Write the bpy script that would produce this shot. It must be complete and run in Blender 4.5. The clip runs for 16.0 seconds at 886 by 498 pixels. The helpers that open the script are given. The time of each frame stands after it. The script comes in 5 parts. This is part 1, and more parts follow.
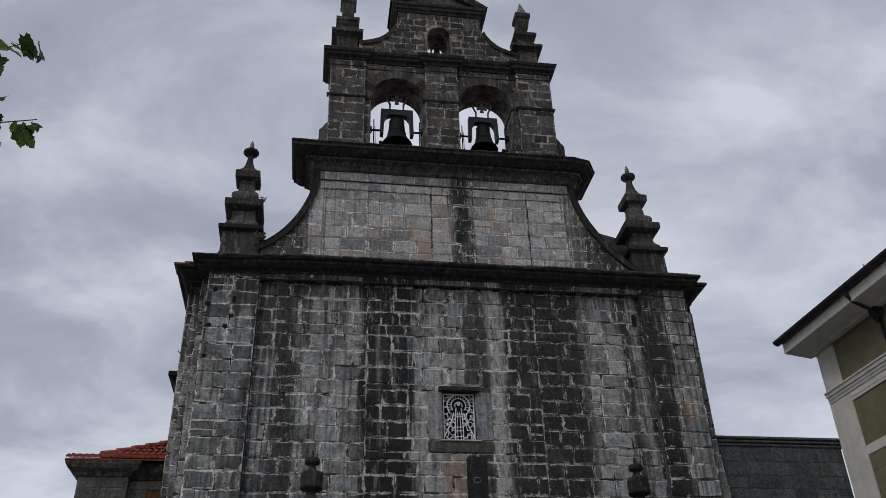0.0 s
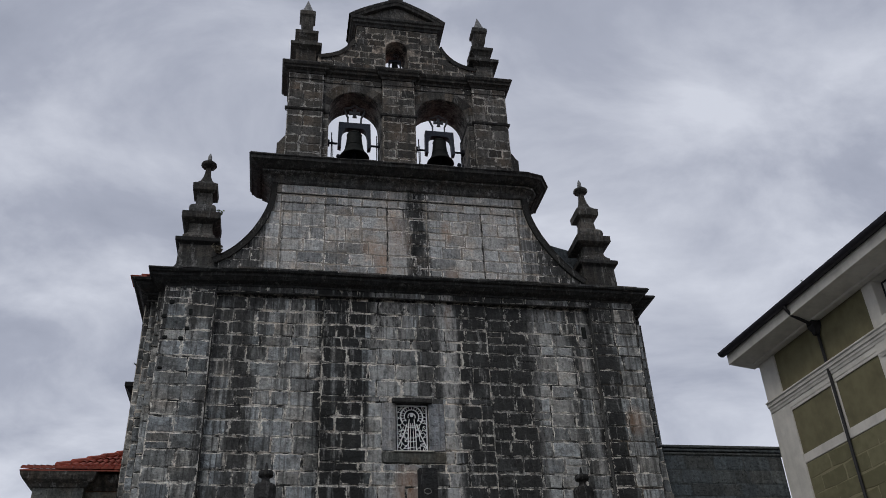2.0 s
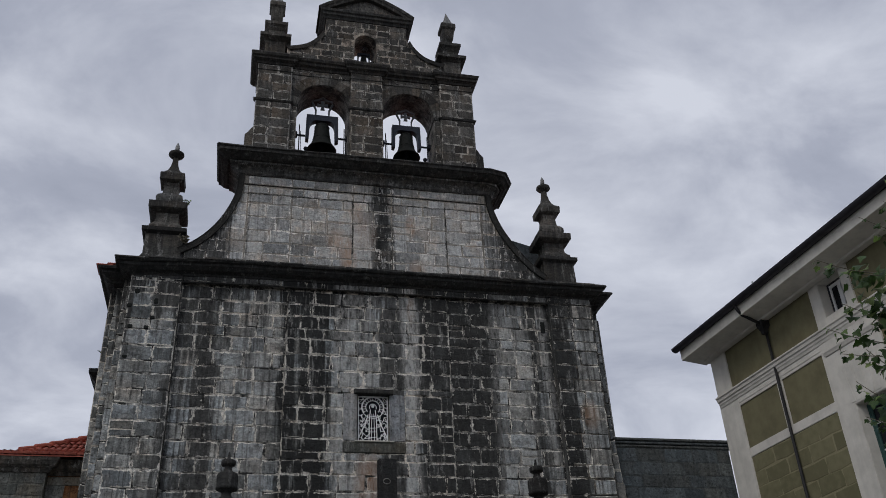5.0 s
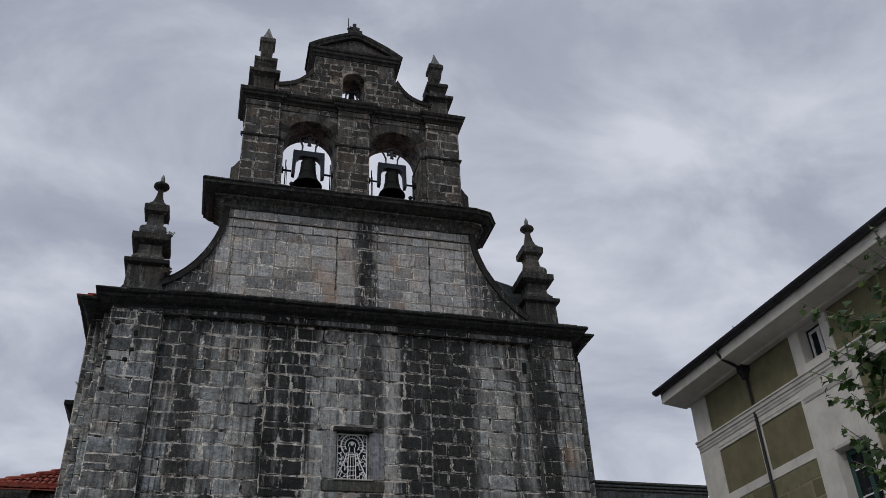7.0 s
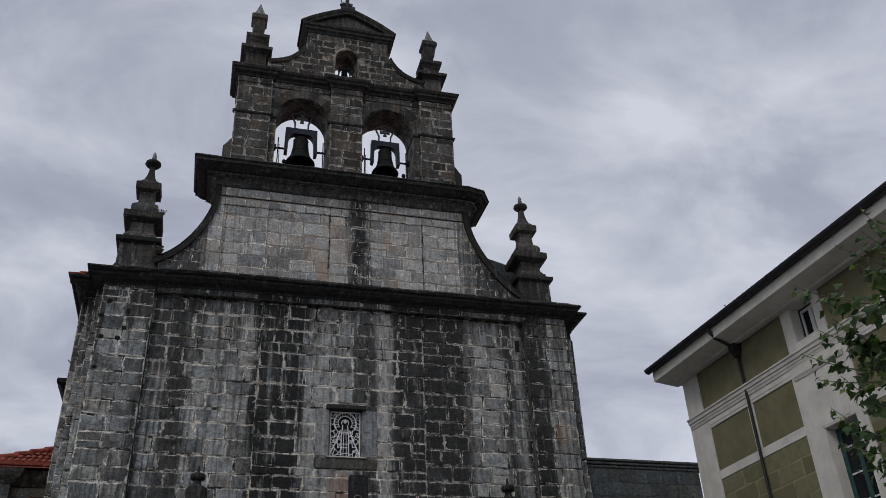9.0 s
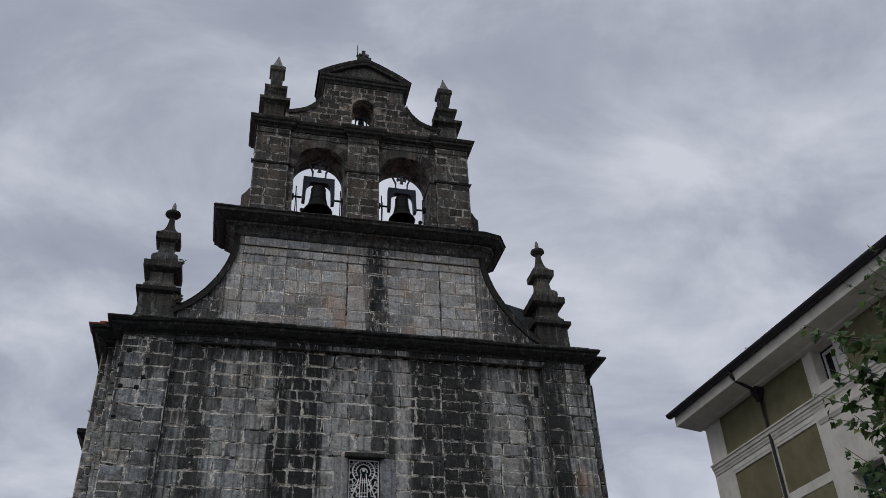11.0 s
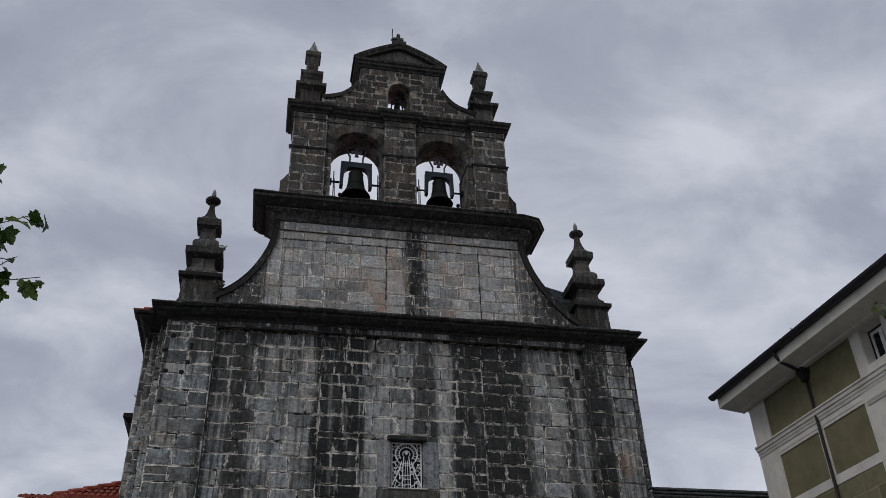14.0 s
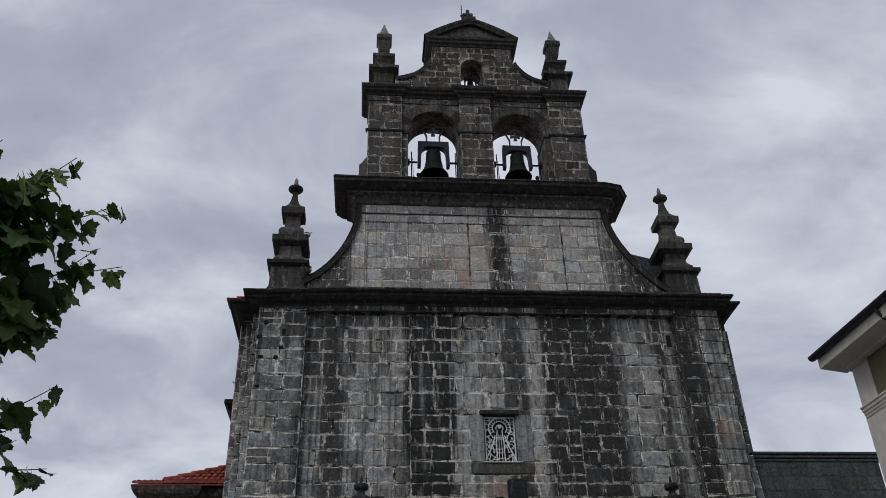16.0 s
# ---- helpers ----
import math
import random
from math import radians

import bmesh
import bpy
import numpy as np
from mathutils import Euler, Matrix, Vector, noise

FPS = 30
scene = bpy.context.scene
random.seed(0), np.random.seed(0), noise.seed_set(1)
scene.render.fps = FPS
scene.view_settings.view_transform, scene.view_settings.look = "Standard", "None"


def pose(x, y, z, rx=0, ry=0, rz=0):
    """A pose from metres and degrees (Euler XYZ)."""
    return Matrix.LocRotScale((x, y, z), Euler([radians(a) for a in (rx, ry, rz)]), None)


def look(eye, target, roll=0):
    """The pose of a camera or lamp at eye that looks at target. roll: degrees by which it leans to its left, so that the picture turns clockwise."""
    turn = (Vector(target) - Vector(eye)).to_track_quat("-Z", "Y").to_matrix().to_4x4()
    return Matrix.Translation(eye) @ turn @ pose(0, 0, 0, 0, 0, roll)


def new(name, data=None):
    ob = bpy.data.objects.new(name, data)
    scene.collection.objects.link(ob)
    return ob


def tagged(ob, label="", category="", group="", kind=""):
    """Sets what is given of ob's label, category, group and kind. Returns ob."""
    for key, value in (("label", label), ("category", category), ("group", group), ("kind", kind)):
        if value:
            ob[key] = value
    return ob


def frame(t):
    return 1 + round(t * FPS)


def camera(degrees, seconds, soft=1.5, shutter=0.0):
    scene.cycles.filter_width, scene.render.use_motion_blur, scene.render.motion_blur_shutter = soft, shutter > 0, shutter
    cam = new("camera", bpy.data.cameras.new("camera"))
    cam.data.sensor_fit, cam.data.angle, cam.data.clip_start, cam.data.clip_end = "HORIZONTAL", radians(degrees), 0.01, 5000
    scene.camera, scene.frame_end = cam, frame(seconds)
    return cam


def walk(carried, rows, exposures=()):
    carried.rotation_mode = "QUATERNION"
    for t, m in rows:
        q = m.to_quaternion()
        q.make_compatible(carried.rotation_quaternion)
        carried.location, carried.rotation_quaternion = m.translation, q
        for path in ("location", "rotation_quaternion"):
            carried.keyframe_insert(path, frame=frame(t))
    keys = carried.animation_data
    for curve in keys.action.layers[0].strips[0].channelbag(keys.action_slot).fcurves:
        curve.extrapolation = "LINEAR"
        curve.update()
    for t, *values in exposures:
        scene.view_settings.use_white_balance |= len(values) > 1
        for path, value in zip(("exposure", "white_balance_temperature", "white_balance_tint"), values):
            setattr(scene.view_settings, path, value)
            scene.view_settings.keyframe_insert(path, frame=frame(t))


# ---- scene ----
cam = camera(53.4, 16.0, soft=0.55)
PATH = [
    (0, (-2.721, -16.538, 1.499), (-2.454, -14.859, 2.553), -1.8),
    (0.5, (-2.693, -16.728, 1.45), (-2.383, -15.073, 2.53), -1.4),
    (1, (-2.654, -16.85, 1.496), (-2.323, -15.2, 2.576), -1.8),
    (1.5, (-2.545, -16.99, 1.478), (-2.215, -15.34, 2.559), -2.1),
    (2, (-2.548, -17.068, 1.541), (-2.205, -15.401, 2.592), -2.9),
    (2.5, (-2.66, -17.141, 1.517), (-2.298, -15.46, 2.538), -2.9),
    (3, (-2.684, -17.211, 1.517), (-2.295, -15.531, 2.53), -2.2),
    (3.5, (-2.597, -17.335, 1.492), (-2.197, -15.658, 2.507), -2.7),
    (4, (-2.564, -17.442, 1.535), (-2.162, -15.765, 2.549), -2.8),
    (6.3, (-2.622, -17.597, 1.564), (-2.165, -15.943, 2.592), -2.7),
    (6.5, (-2.635, -17.582, 1.56), (-2.178, -15.938, 2.603), -2.5),
    (7, (-2.65, -17.563, 1.523), (-2.196, -15.947, 2.611), -2.5),
    (7.5, (-2.623, -17.535, 1.465), (-2.154, -15.934, 2.568), -2.9),
    (8, (-2.598, -17.566, 1.534), (-2.113, -15.932, 2.58), -2.3),
    (8.5, (-2.636, -17.562, 1.574), (-2.156, -15.925, 2.617), -2.4),
    (10.8, (-2.535, -17.578, 1.504), (-2.112, -15.96, 2.601), -2.6),
    (11, (-2.545, -17.603, 1.52), (-2.129, -16.009, 2.654), -2.6),
    (11.5, (-2.594, -17.603, 1.562), (-2.176, -16.025, 2.717), -3.1),
    (12, (-2.569, -17.598, 1.559), (-2.153, -16.022, 2.718), -3.3),
    (12.5, (-2.604, -17.593, 1.552), (-2.185, -16.019, 2.712), -3.4),
    (13, (-2.642, -17.535, 1.552), (-2.252, -15.955, 2.715), -3.9),
    (13.5, (-2.699, -17.504, 1.537), (-2.347, -15.904, 2.684), -3.9),
    (14, (-2.722, -17.512, 1.516), (-2.371, -15.884, 2.624), -1.9),
    (14.5, (-2.688, -17.508, 1.511), (-2.357, -15.855, 2.588), -1.1),
    (15, (-2.651, -17.532, 1.505), (-2.42, -15.857, 2.574), -0.8),
    (15.5, (-2.611, -17.528, 1.477), (-2.445, -15.844, 2.543), -2.2),
    (16, (-2.621, -17.512, 1.474), (-2.461, -15.83, 2.544), -1.7),
]
walk(cam, [(t, look(eye, target, roll)) for t, eye, target, roll in PATH], [(0, -0.07), (2, -0.02), (4, 0.0), (7, -0.05), (8.5, -0.04), (11, -0.12), (14, -0.13), (15, -0.05), (16, 0.01)])

# ---- world, sun ----
world = bpy.data.worlds.new("overcast_sky")
scene.world = world
world.use_nodes = True
wt = world.node_tree
wt.nodes.clear()


def wnode(kind, **vals):
    n = wt.nodes.new(kind)
    for k, v in vals.items():
        n.inputs[k].default_value = v
    return n


w_out = wnode("ShaderNodeOutputWorld")
w_bg = wnode("ShaderNodeBackground", Strength=1.0)
w_sky = wt.nodes.new("ShaderNodeTexSky")
w_sky.sky_type = "NISHITA"
w_sky.sun_disc = False
w_sky.sun_elevation, w_sky.sun_rotation = radians(44), radians(227)
w_co = wt.nodes.new("ShaderNodeTexCoord")
w_map = wnode("ShaderNodeMapping", Location=(1.55, 1.95, 0.0), Rotation=(0.0, 0.0, radians(28)), Scale=(0.85, 1.15, 1.0))
w_n1 = wnode("ShaderNodeTexNoise", Scale=3.4, Detail=9.0, Roughness=0.56, Distortion=0.35)
w_n2 = wnode("ShaderNodeTexNoise", Scale=1.1, Detail=3.0, Roughness=0.45)
w_mix = wnode("ShaderNodeMath")
w_mix.operation = "MULTIPLY_ADD"
w_mix.inputs[1].default_value = 0.68
w_half = wnode("ShaderNodeMath")
w_half.operation = "MULTIPLY"
w_half.inputs[1].default_value = 0.32
w_ramp = wt.nodes.new("ShaderNodeValToRGB")
cr = w_ramp.color_ramp
cr.elements[0].position, cr.elements[0].color = 0.35, (0.318, 0.345, 0.428, 1)
cr.elements[1].position, cr.elements[1].color = 0.65, (0.69, 0.72, 0.81, 1)
e = cr.elements.new(0.5)
e.color = (0.421, 0.449, 0.542, 1)
w_dim = wnode("ShaderNodeMixRGB", Fac=1.0, Color2=(0.06, 0.06, 0.06, 1))
w_dim.blend_type = "MULTIPLY"
w_blend = wnode("ShaderNodeMixRGB", Fac=0.9)
# a brighter band of thin cloud low over the horizon
w_sep = wt.nodes.new("ShaderNodeSeparateXYZ")
w_low = wt.nodes.new("ShaderNodeMapRange")
for k, v in (("From Min", 0.86), ("From Max", 0.2), ("To Min", -0.02), ("To Max", 0.11)):
    w_low.inputs[k].default_value = v
w_add = wnode("ShaderNodeMath")
w_add.operation = "ADD"
L = wt.links.new
L(w_co.outputs["Generated"], w_sep.inputs[0])
# the view ray meets a level cloud sheet
w_up = wnode("ShaderNodeMath")
w_up.operation = "MAXIMUM"
w_up.inputs[1].default_value = 0.0
w_rise = wnode("ShaderNodeMath")
w_rise.operation = "ADD"
w_rise.inputs[1].default_value = 0.32
w_flat = wt.nodes.new("ShaderNodeCombineXYZ")
L(w_sep.outputs["Z"], w_up.inputs[0])
L(w_up.outputs[0], w_rise.inputs[0])
for axis in ("X", "Y"):
    w_div = wnode("ShaderNodeMath")
    w_div.operation = "DIVIDE"
    L(w_sep.outputs[axis], w_div.inputs[0])
    L(w_rise.outputs[0], w_div.inputs[1])
    L(w_div.outputs[0], w_flat.inputs[axis])
L(w_flat.outputs[0], w_map.inputs["Vector"])
L(w_map.outputs[0], w_n1.inputs["Vector"])
L(w_map.outputs[0], w_n2.inputs["Vector"])
L(w_n1.outputs[0], w_mix.inputs[0])
L(w_n2.outputs[0], w_half.inputs[0])
L(w_half.outputs[0], w_mix.inputs[2])
L(w_sep.outputs["Z"], w_low.inputs["Value"])
L(w_mix.outputs[0], w_add.inputs[0])
L(w_low.outputs[0], w_add.inputs[1])
L(w_add.outputs[0], w_ramp.inputs[0])
L(w_sky.outputs[0], w_dim.inputs["Color1"])
L(w_dim.outputs[0], w_blend.inputs["Color1"])
L(w_ramp.outputs[0], w_blend.inputs["Color2"])
L(w_blend.outputs[0], w_bg.inputs["Color"])
L(w_bg.outputs[0], w_out.inputs["Surface"])

sun_data = bpy.data.lights.new("sun", "SUN")
sun_data.energy, sun_data.angle, sun_data.color = 0.85, radians(25), (1.0, 0.97, 0.93)
sun = new("sun", sun_data)
sun.matrix_world = look((-28, -26, 42), (0, 0, 5))


# ---- materials ----
class Nodes:
    """A small builder of node materials."""

    def __init__(self, name):
        self.mat = bpy.data.materials.new(name)
        self.mat.use_nodes = True
        self.tree = self.mat.node_tree
        self.bsdf = self.tree.nodes["Principled BSDF"]
        self.pos = self.tree.nodes.new("ShaderNodeNewGeometry").outputs["Position"]

    def put(self, socket, value):
        if isinstance(value, bpy.types.NodeSocket):
            self.tree.links.new(value, socket)
        else:
            socket.default_value = value

    def math(self, op, a, b=0.0, c=0.0, clamp=False):
        n = self.tree.nodes.new("ShaderNodeMath")
        n.operation, n.use_clamp = op, clamp
        for s, v in zip(n.inputs, (a, b, c)):
            self.put(s, v)
        return n.outputs[0]

    def scaled(self, sx, sy, sz, shift=(0, 0, 0)):
        n = self.tree.nodes.new("ShaderNodeMapping")
        self.put(n.inputs["Vector"], self.pos)
        n.inputs["Scale"].default_value = (sx, sy, sz)
        n.inputs["Location"].default_value = shift
        return n.outputs[0]

    def noise(self, vec=None, scale=1.0, detail=4.0, rough=0.55, dist=0.0):
        n = self.tree.nodes.new("ShaderNodeTexNoise")
        self.put(n.inputs["Vector"], vec or self.pos)
        for k, v in (("Scale", scale), ("Detail", detail), ("Roughness", rough), ("Distortion", dist)):
            n.inputs[k].default_value = v
        return n.outputs[0]

    def ramp(self, fac, stops):
        n = self.tree.nodes.new("ShaderNodeValToRGB")
        els = n.color_ramp.elements
        while len(els) < len(stops):
            els.new(0.5)
        for el, (p, c) in zip(els, stops):
            el.position = p
            el.color = (c, c, c, 1) if isinstance(c, (int, float)) else (*c, 1)
        self.put(n.inputs[0], fac)
        return n.outputs[0]

    def mix(self, fac, a, b, kind="MIX"):
        n = self.tree.nodes.new("ShaderNodeMixRGB")
        n.blend_type = kind
        for k, v in (("Fac", fac), ("Color1", a), ("Color2", b)):
            self.put(n.inputs[k], (*v, 1) if isinstance(v, tuple) and len(v) == 3 else v)
        return n.outputs[0]

    def random(self):
        return self.tree.nodes.new("ShaderNodeObjectInfo").outputs["Random"]

    def finish(self, color, rough=0.9, bump=None, strength=0.3, distance=0.02, metal=0.0, spec=0.3):
        b = self.bsdf
        self.put(b.inputs["Base Color"], (*color, 1) if isinstance(color, tuple) else color)
        self.put(b.inputs["Roughness"], rough)
        b.inputs["Metallic"].default_value = metal
        b.inputs["Specular IOR Level"].default_value = spec
        if bump is not None:
            n = self.tree.nodes.new("ShaderNodeBump")
            n.inputs["Strength"].default_value, n.inputs["Distance"].default_value = strength, distance
            self.put(n.inputs["Height"], bump)
            self.tree.links.new(n.outputs[0], b.inputs["Normal"])
        return self.mat


def weathered(name, lo, hi, stain=(), runs=0.5, lime=0.3, soot=(0.014, 0.015, 0.0145), grain=24.0, brown=(), z_top=10.8, limy=(), smear=0.0, patchy=0.0, warm=0.25, pale=(0.88, 0.85, 0.78), streaks=0.25, tail=0.0, blotch=0.0, tint=0.38, seams=()):
    """Old granite: each block its own tone, with dark water runs at the places x given in stain, lime runs and lichen."""
    m = Nodes(name)
    sep = m.tree.nodes.new("ShaderNodeSeparateXYZ")
    m.put(sep.inputs[0], m.pos)
    fine = m.noise(scale=grain, detail=6.0, rough=0.65)
    mid = m.noise(scale=5.0, detail=5.0)
    big = m.noise(scale=1.1, detail=4.0, rough=0.6)
    tone = m.math("ADD", m.math("MULTIPLY", m.random(), 0.8), m.math("MULTIPLY_ADD", mid, 0.4, -0.08), clamp=True)
    base = m.ramp(tone, ((0.15, lo), (0.5, tuple((a + b) / 2 for a, b in zip(lo, hi))), (0.95, hi)))
    hue = m.math("FRACT", m.math("MULTIPLY", m.random(), 7.31))
    base = m.mix(tint, base, m.ramp(hue, ((0.0, (0.86, 0.97, 1.10)), (0.45, (0.97, 1.0, 1.02)), (0.8, (1.08, 1.0, 0.88)), (1.0, (1.2, 1.0, 0.8)))), "MULTIPLY")
    rough_spots = m.noise(scale=13.0, detail=6.0, rough=0.7)
    base = m.mix(0.6, base, m.ramp(rough_spots, ((0.37, 0.5), (0.5, 1.0), (0.64, 1.4))), "MULTIPLY")
    base = m.mix(streaks, base, m.ramp(m.noise(m.scaled(22, 22, 3.5), 1.0, 5.0, 0.65), ((0.36, 0.45), (0.5, 1.0), (0.64, 1.45))), "MULTIPLY")
    base = m.mix(blotch, base, m.ramp(m.noise(scale=4.6, detail=5.0, rough=0.62, dist=0.3), ((0.38, 0.4), (0.5, 0.95), (0.66, 1.3))), "MULTIPLY")
    # level cracks of the bedding and small pits
    base = m.mix(0.55, base, m.ramp(m.noise(m.scaled(2.6, 2.6, 13.0, (4, 1, 6)), 1.0, 6.0, 0.7, 0.4), ((0.36, 0.25), (0.41, 1.0))), "MULTIPLY")
    pits = m.ramp(m.noise(scale=21.0, detail=3.0, rough=0.6), ((0.33, 0.15), (0.39, 1.0)))
    base = m.mix(0.75, base, pits, "MULTIPLY")
    base = m.mix(m.math("MULTIPLY", m.ramp(m.noise(scale=1.7, detail=5.0, rough=0.65), ((0.48, 0.0), (0.62, 1.0))), warm), base, m.mix(1.0, base, (1.35, 1.0, 0.72), "MULTIPLY"))
    if patchy:
        base = m.mix(m.ramp(m.noise(scale=2.6, detail=6.0, rough=0.7), ((0.43, patchy), (0.56, 0.0))), base, lo)
    base = m.mix(0.6, base, m.ramp(fine, ((0.3, 0.45), (0.5, 0.95), (0.75, 1.5))), "MULTIPLY")
    drip = m.ramp(m.noise(m.scaled(8.5, 8.5, 0.30), 1.0, 6.0, 0.62), ((0.45, 0.0), (0.57, 1.0)))
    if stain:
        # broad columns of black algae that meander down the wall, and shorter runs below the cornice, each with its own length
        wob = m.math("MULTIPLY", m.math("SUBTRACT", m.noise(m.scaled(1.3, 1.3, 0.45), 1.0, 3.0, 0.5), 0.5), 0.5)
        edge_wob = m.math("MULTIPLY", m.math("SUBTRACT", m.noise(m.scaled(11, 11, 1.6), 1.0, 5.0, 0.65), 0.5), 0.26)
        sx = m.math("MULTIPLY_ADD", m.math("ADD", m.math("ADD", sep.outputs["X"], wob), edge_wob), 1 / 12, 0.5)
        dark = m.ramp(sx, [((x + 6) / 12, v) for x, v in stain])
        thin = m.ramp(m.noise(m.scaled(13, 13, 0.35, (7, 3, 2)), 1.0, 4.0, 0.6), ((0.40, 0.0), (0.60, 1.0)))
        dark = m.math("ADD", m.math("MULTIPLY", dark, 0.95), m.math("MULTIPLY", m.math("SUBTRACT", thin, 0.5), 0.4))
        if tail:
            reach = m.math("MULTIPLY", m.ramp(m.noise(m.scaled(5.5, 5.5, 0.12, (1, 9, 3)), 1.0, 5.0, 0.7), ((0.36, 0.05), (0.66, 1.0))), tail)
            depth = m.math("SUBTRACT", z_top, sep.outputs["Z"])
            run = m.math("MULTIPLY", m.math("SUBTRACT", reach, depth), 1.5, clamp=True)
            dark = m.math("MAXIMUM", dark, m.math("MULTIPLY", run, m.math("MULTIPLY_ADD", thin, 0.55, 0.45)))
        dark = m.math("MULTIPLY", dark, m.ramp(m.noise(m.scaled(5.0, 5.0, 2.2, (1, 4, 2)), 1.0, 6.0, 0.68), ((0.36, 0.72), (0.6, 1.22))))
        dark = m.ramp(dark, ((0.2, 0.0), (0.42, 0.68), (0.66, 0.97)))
    else:
        dark = m.math("MULTIPLY", drip, runs)
    dark = m.math("MULTIPLY", dark, m.ramp(big, ((0.3, 0.85 if stain else 0.55), (0.6, 1.12))), clamp=True)
    if smear:
        # pointing mortar that laps unevenly over the edges of each block
        tc = m.tree.nodes.new("ShaderNodeTexCoord")
        loc = m.tree.nodes.new("ShaderNodeSeparateXYZ")
        m.put(loc.inputs[0], tc.outputs["Object"])
        edge = m.math("MAXIMUM", m.math("POWER", m.math("ABSOLUTE", loc.outputs["X"]), 1.15), m.math("MULTIPLY", m.math("ABSOLUTE", loc.outputs["Z"]), 0.93))
        edge = m.math("ADD", edge, m.math("MULTIPLY", m.math("SUBTRACT", m.noise(scale=9.0, detail=5.0, rough=0.7), 0.5), 0.46))
        lap = m.math("MULTIPLY", m.ramp(edge, ((0.41, 0.0), (0.44, 1.0))), m.ramp(m.noise(scale=3.0, detail=4.0), ((0.42, 0.0), (0.52, 1.0))))
        base = m.mix(m.math("MULTIPLY", lap, smear), base, m.mix(0.5, pale, m.ramp(fine, ((0.3, 0.5), (0.7, 1.2))), "MULTIPLY"))
        dark = m.math("MULTIPLY", dark, m.math("MULTIPLY_ADD", lap, -0.75 * smear, 1.0))
    col = m.mix(dark, base, soot)
    for x0, x1, z0, z1 in seams:
        # open joints blackened by water that seeps along them, ragged at the edges
        rag = m.math("MULTIPLY", m.math("SUBTRACT", m.noise(m.scaled(6, 6, 6, (x0, 2, z0)), 1.0, 5.0, 0.7), 0.5), 0.16)
        across = m.math("ABSOLUTE", m.math("SUBTRACT", m.math("ADD", sep.outputs["X"], rag), (x0 + x1) / 2))
        along = m.math("ABSOLUTE", m.math("SUBTRACT", m.math("ADD", sep.outputs["Z"], rag), (z0 + z1) / 2))
        outside = m.math("MAXIMUM", m.math("SUBTRACT", across, (x1 - x0) / 2), m.math("SUBTRACT", along, (z1 - z0) / 2))
        wet = m.math("MULTIPLY", m.ramp(outside, ((0.0, 1.0), (0.03, 0.0))), m.ramp(m.noise(scale=4.0, detail=4.0), ((0.36, 0.25), (0.5, 0.95))))
        col = m.mix(wet, col, soot)
    for bx, bz, rx, rz, amount in brown:
        ex = m.math("POWER", m.math("DIVIDE", m.math("SUBTRACT", sep.outputs["X"], bx), rx), 2.0)
        ez = m.math("POWER", m.math("DIVIDE", m.math("SUBTRACT", sep.outputs["Z"], bz), rz), 2.0)
        inside = m.math("SUBTRACT", 1.15, m.math("ADD", m.math("ADD", ex, ez), m.math("MULTIPLY", mid, 0.5)), clamp=True)
        col = m.mix(m.math("MULTIPLY", inside, amount), col, (0.36, 0.2, 0.105))
    chalk = m.ramp(m.noise(m.scaled(8.0, 8.0, 1.5, (3, 7, 1)), 1.0, 7.0, 0.75), ((0.56, 0.0), (0.62, 1.0)))
    chalk = m.math("MULTIPLY", m.math("MULTIPLY", chalk, lime), m.ramp(fine, ((0.35, 0.2), (0.6, 1.0))), clamp=True)
    if limy:
        wob2 = m.math("MULTIPLY", m.math("SUBTRACT", m.noise(m.scaled(3.0, 3.0, 1.1, (5, 1, 9)), 1.0, 4.0, 0.65), 0.5), 0.4)
        lx = m.ramp(m.math("MULTIPLY_ADD", m.math("ADD", sep.outputs["X"], wob2), 1 / 12, 0.5), [((x + 6) / 12, v) for x, v in limy])
        veil = m.math("MULTIPLY", lx, m.ramp(m.noise(m.scaled(12.0, 12.0, 4.0, (2, 2, 8)), 1.0, 7.0, 0.78), ((0.37, 0.0), (0.58, 1.0))))
        chalk = m.math("MAXIMUM", chalk, veil)
    col = m.mix(chalk, col, (0.52, 0.51, 0.48))
    bump = m.math("ADD", m.math("MULTIPLY", fine, 0.5), m.math("MULTIPLY", mid, 1.0))
    return m.finish(col, m.ramp(mid, ((0.3, 0.75), (0.7, 0.97))), m.math("ADD", bump, rough_spots), 1.0, 0.035)


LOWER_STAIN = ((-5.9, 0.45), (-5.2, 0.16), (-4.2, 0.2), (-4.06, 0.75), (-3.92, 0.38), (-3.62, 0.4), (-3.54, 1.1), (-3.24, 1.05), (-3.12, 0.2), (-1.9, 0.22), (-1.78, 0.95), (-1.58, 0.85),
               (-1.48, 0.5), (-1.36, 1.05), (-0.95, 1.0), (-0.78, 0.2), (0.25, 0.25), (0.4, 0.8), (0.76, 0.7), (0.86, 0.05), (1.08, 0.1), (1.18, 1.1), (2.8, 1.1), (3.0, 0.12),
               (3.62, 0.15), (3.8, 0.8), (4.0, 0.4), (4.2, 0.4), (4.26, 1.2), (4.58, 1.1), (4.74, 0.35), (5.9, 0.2))
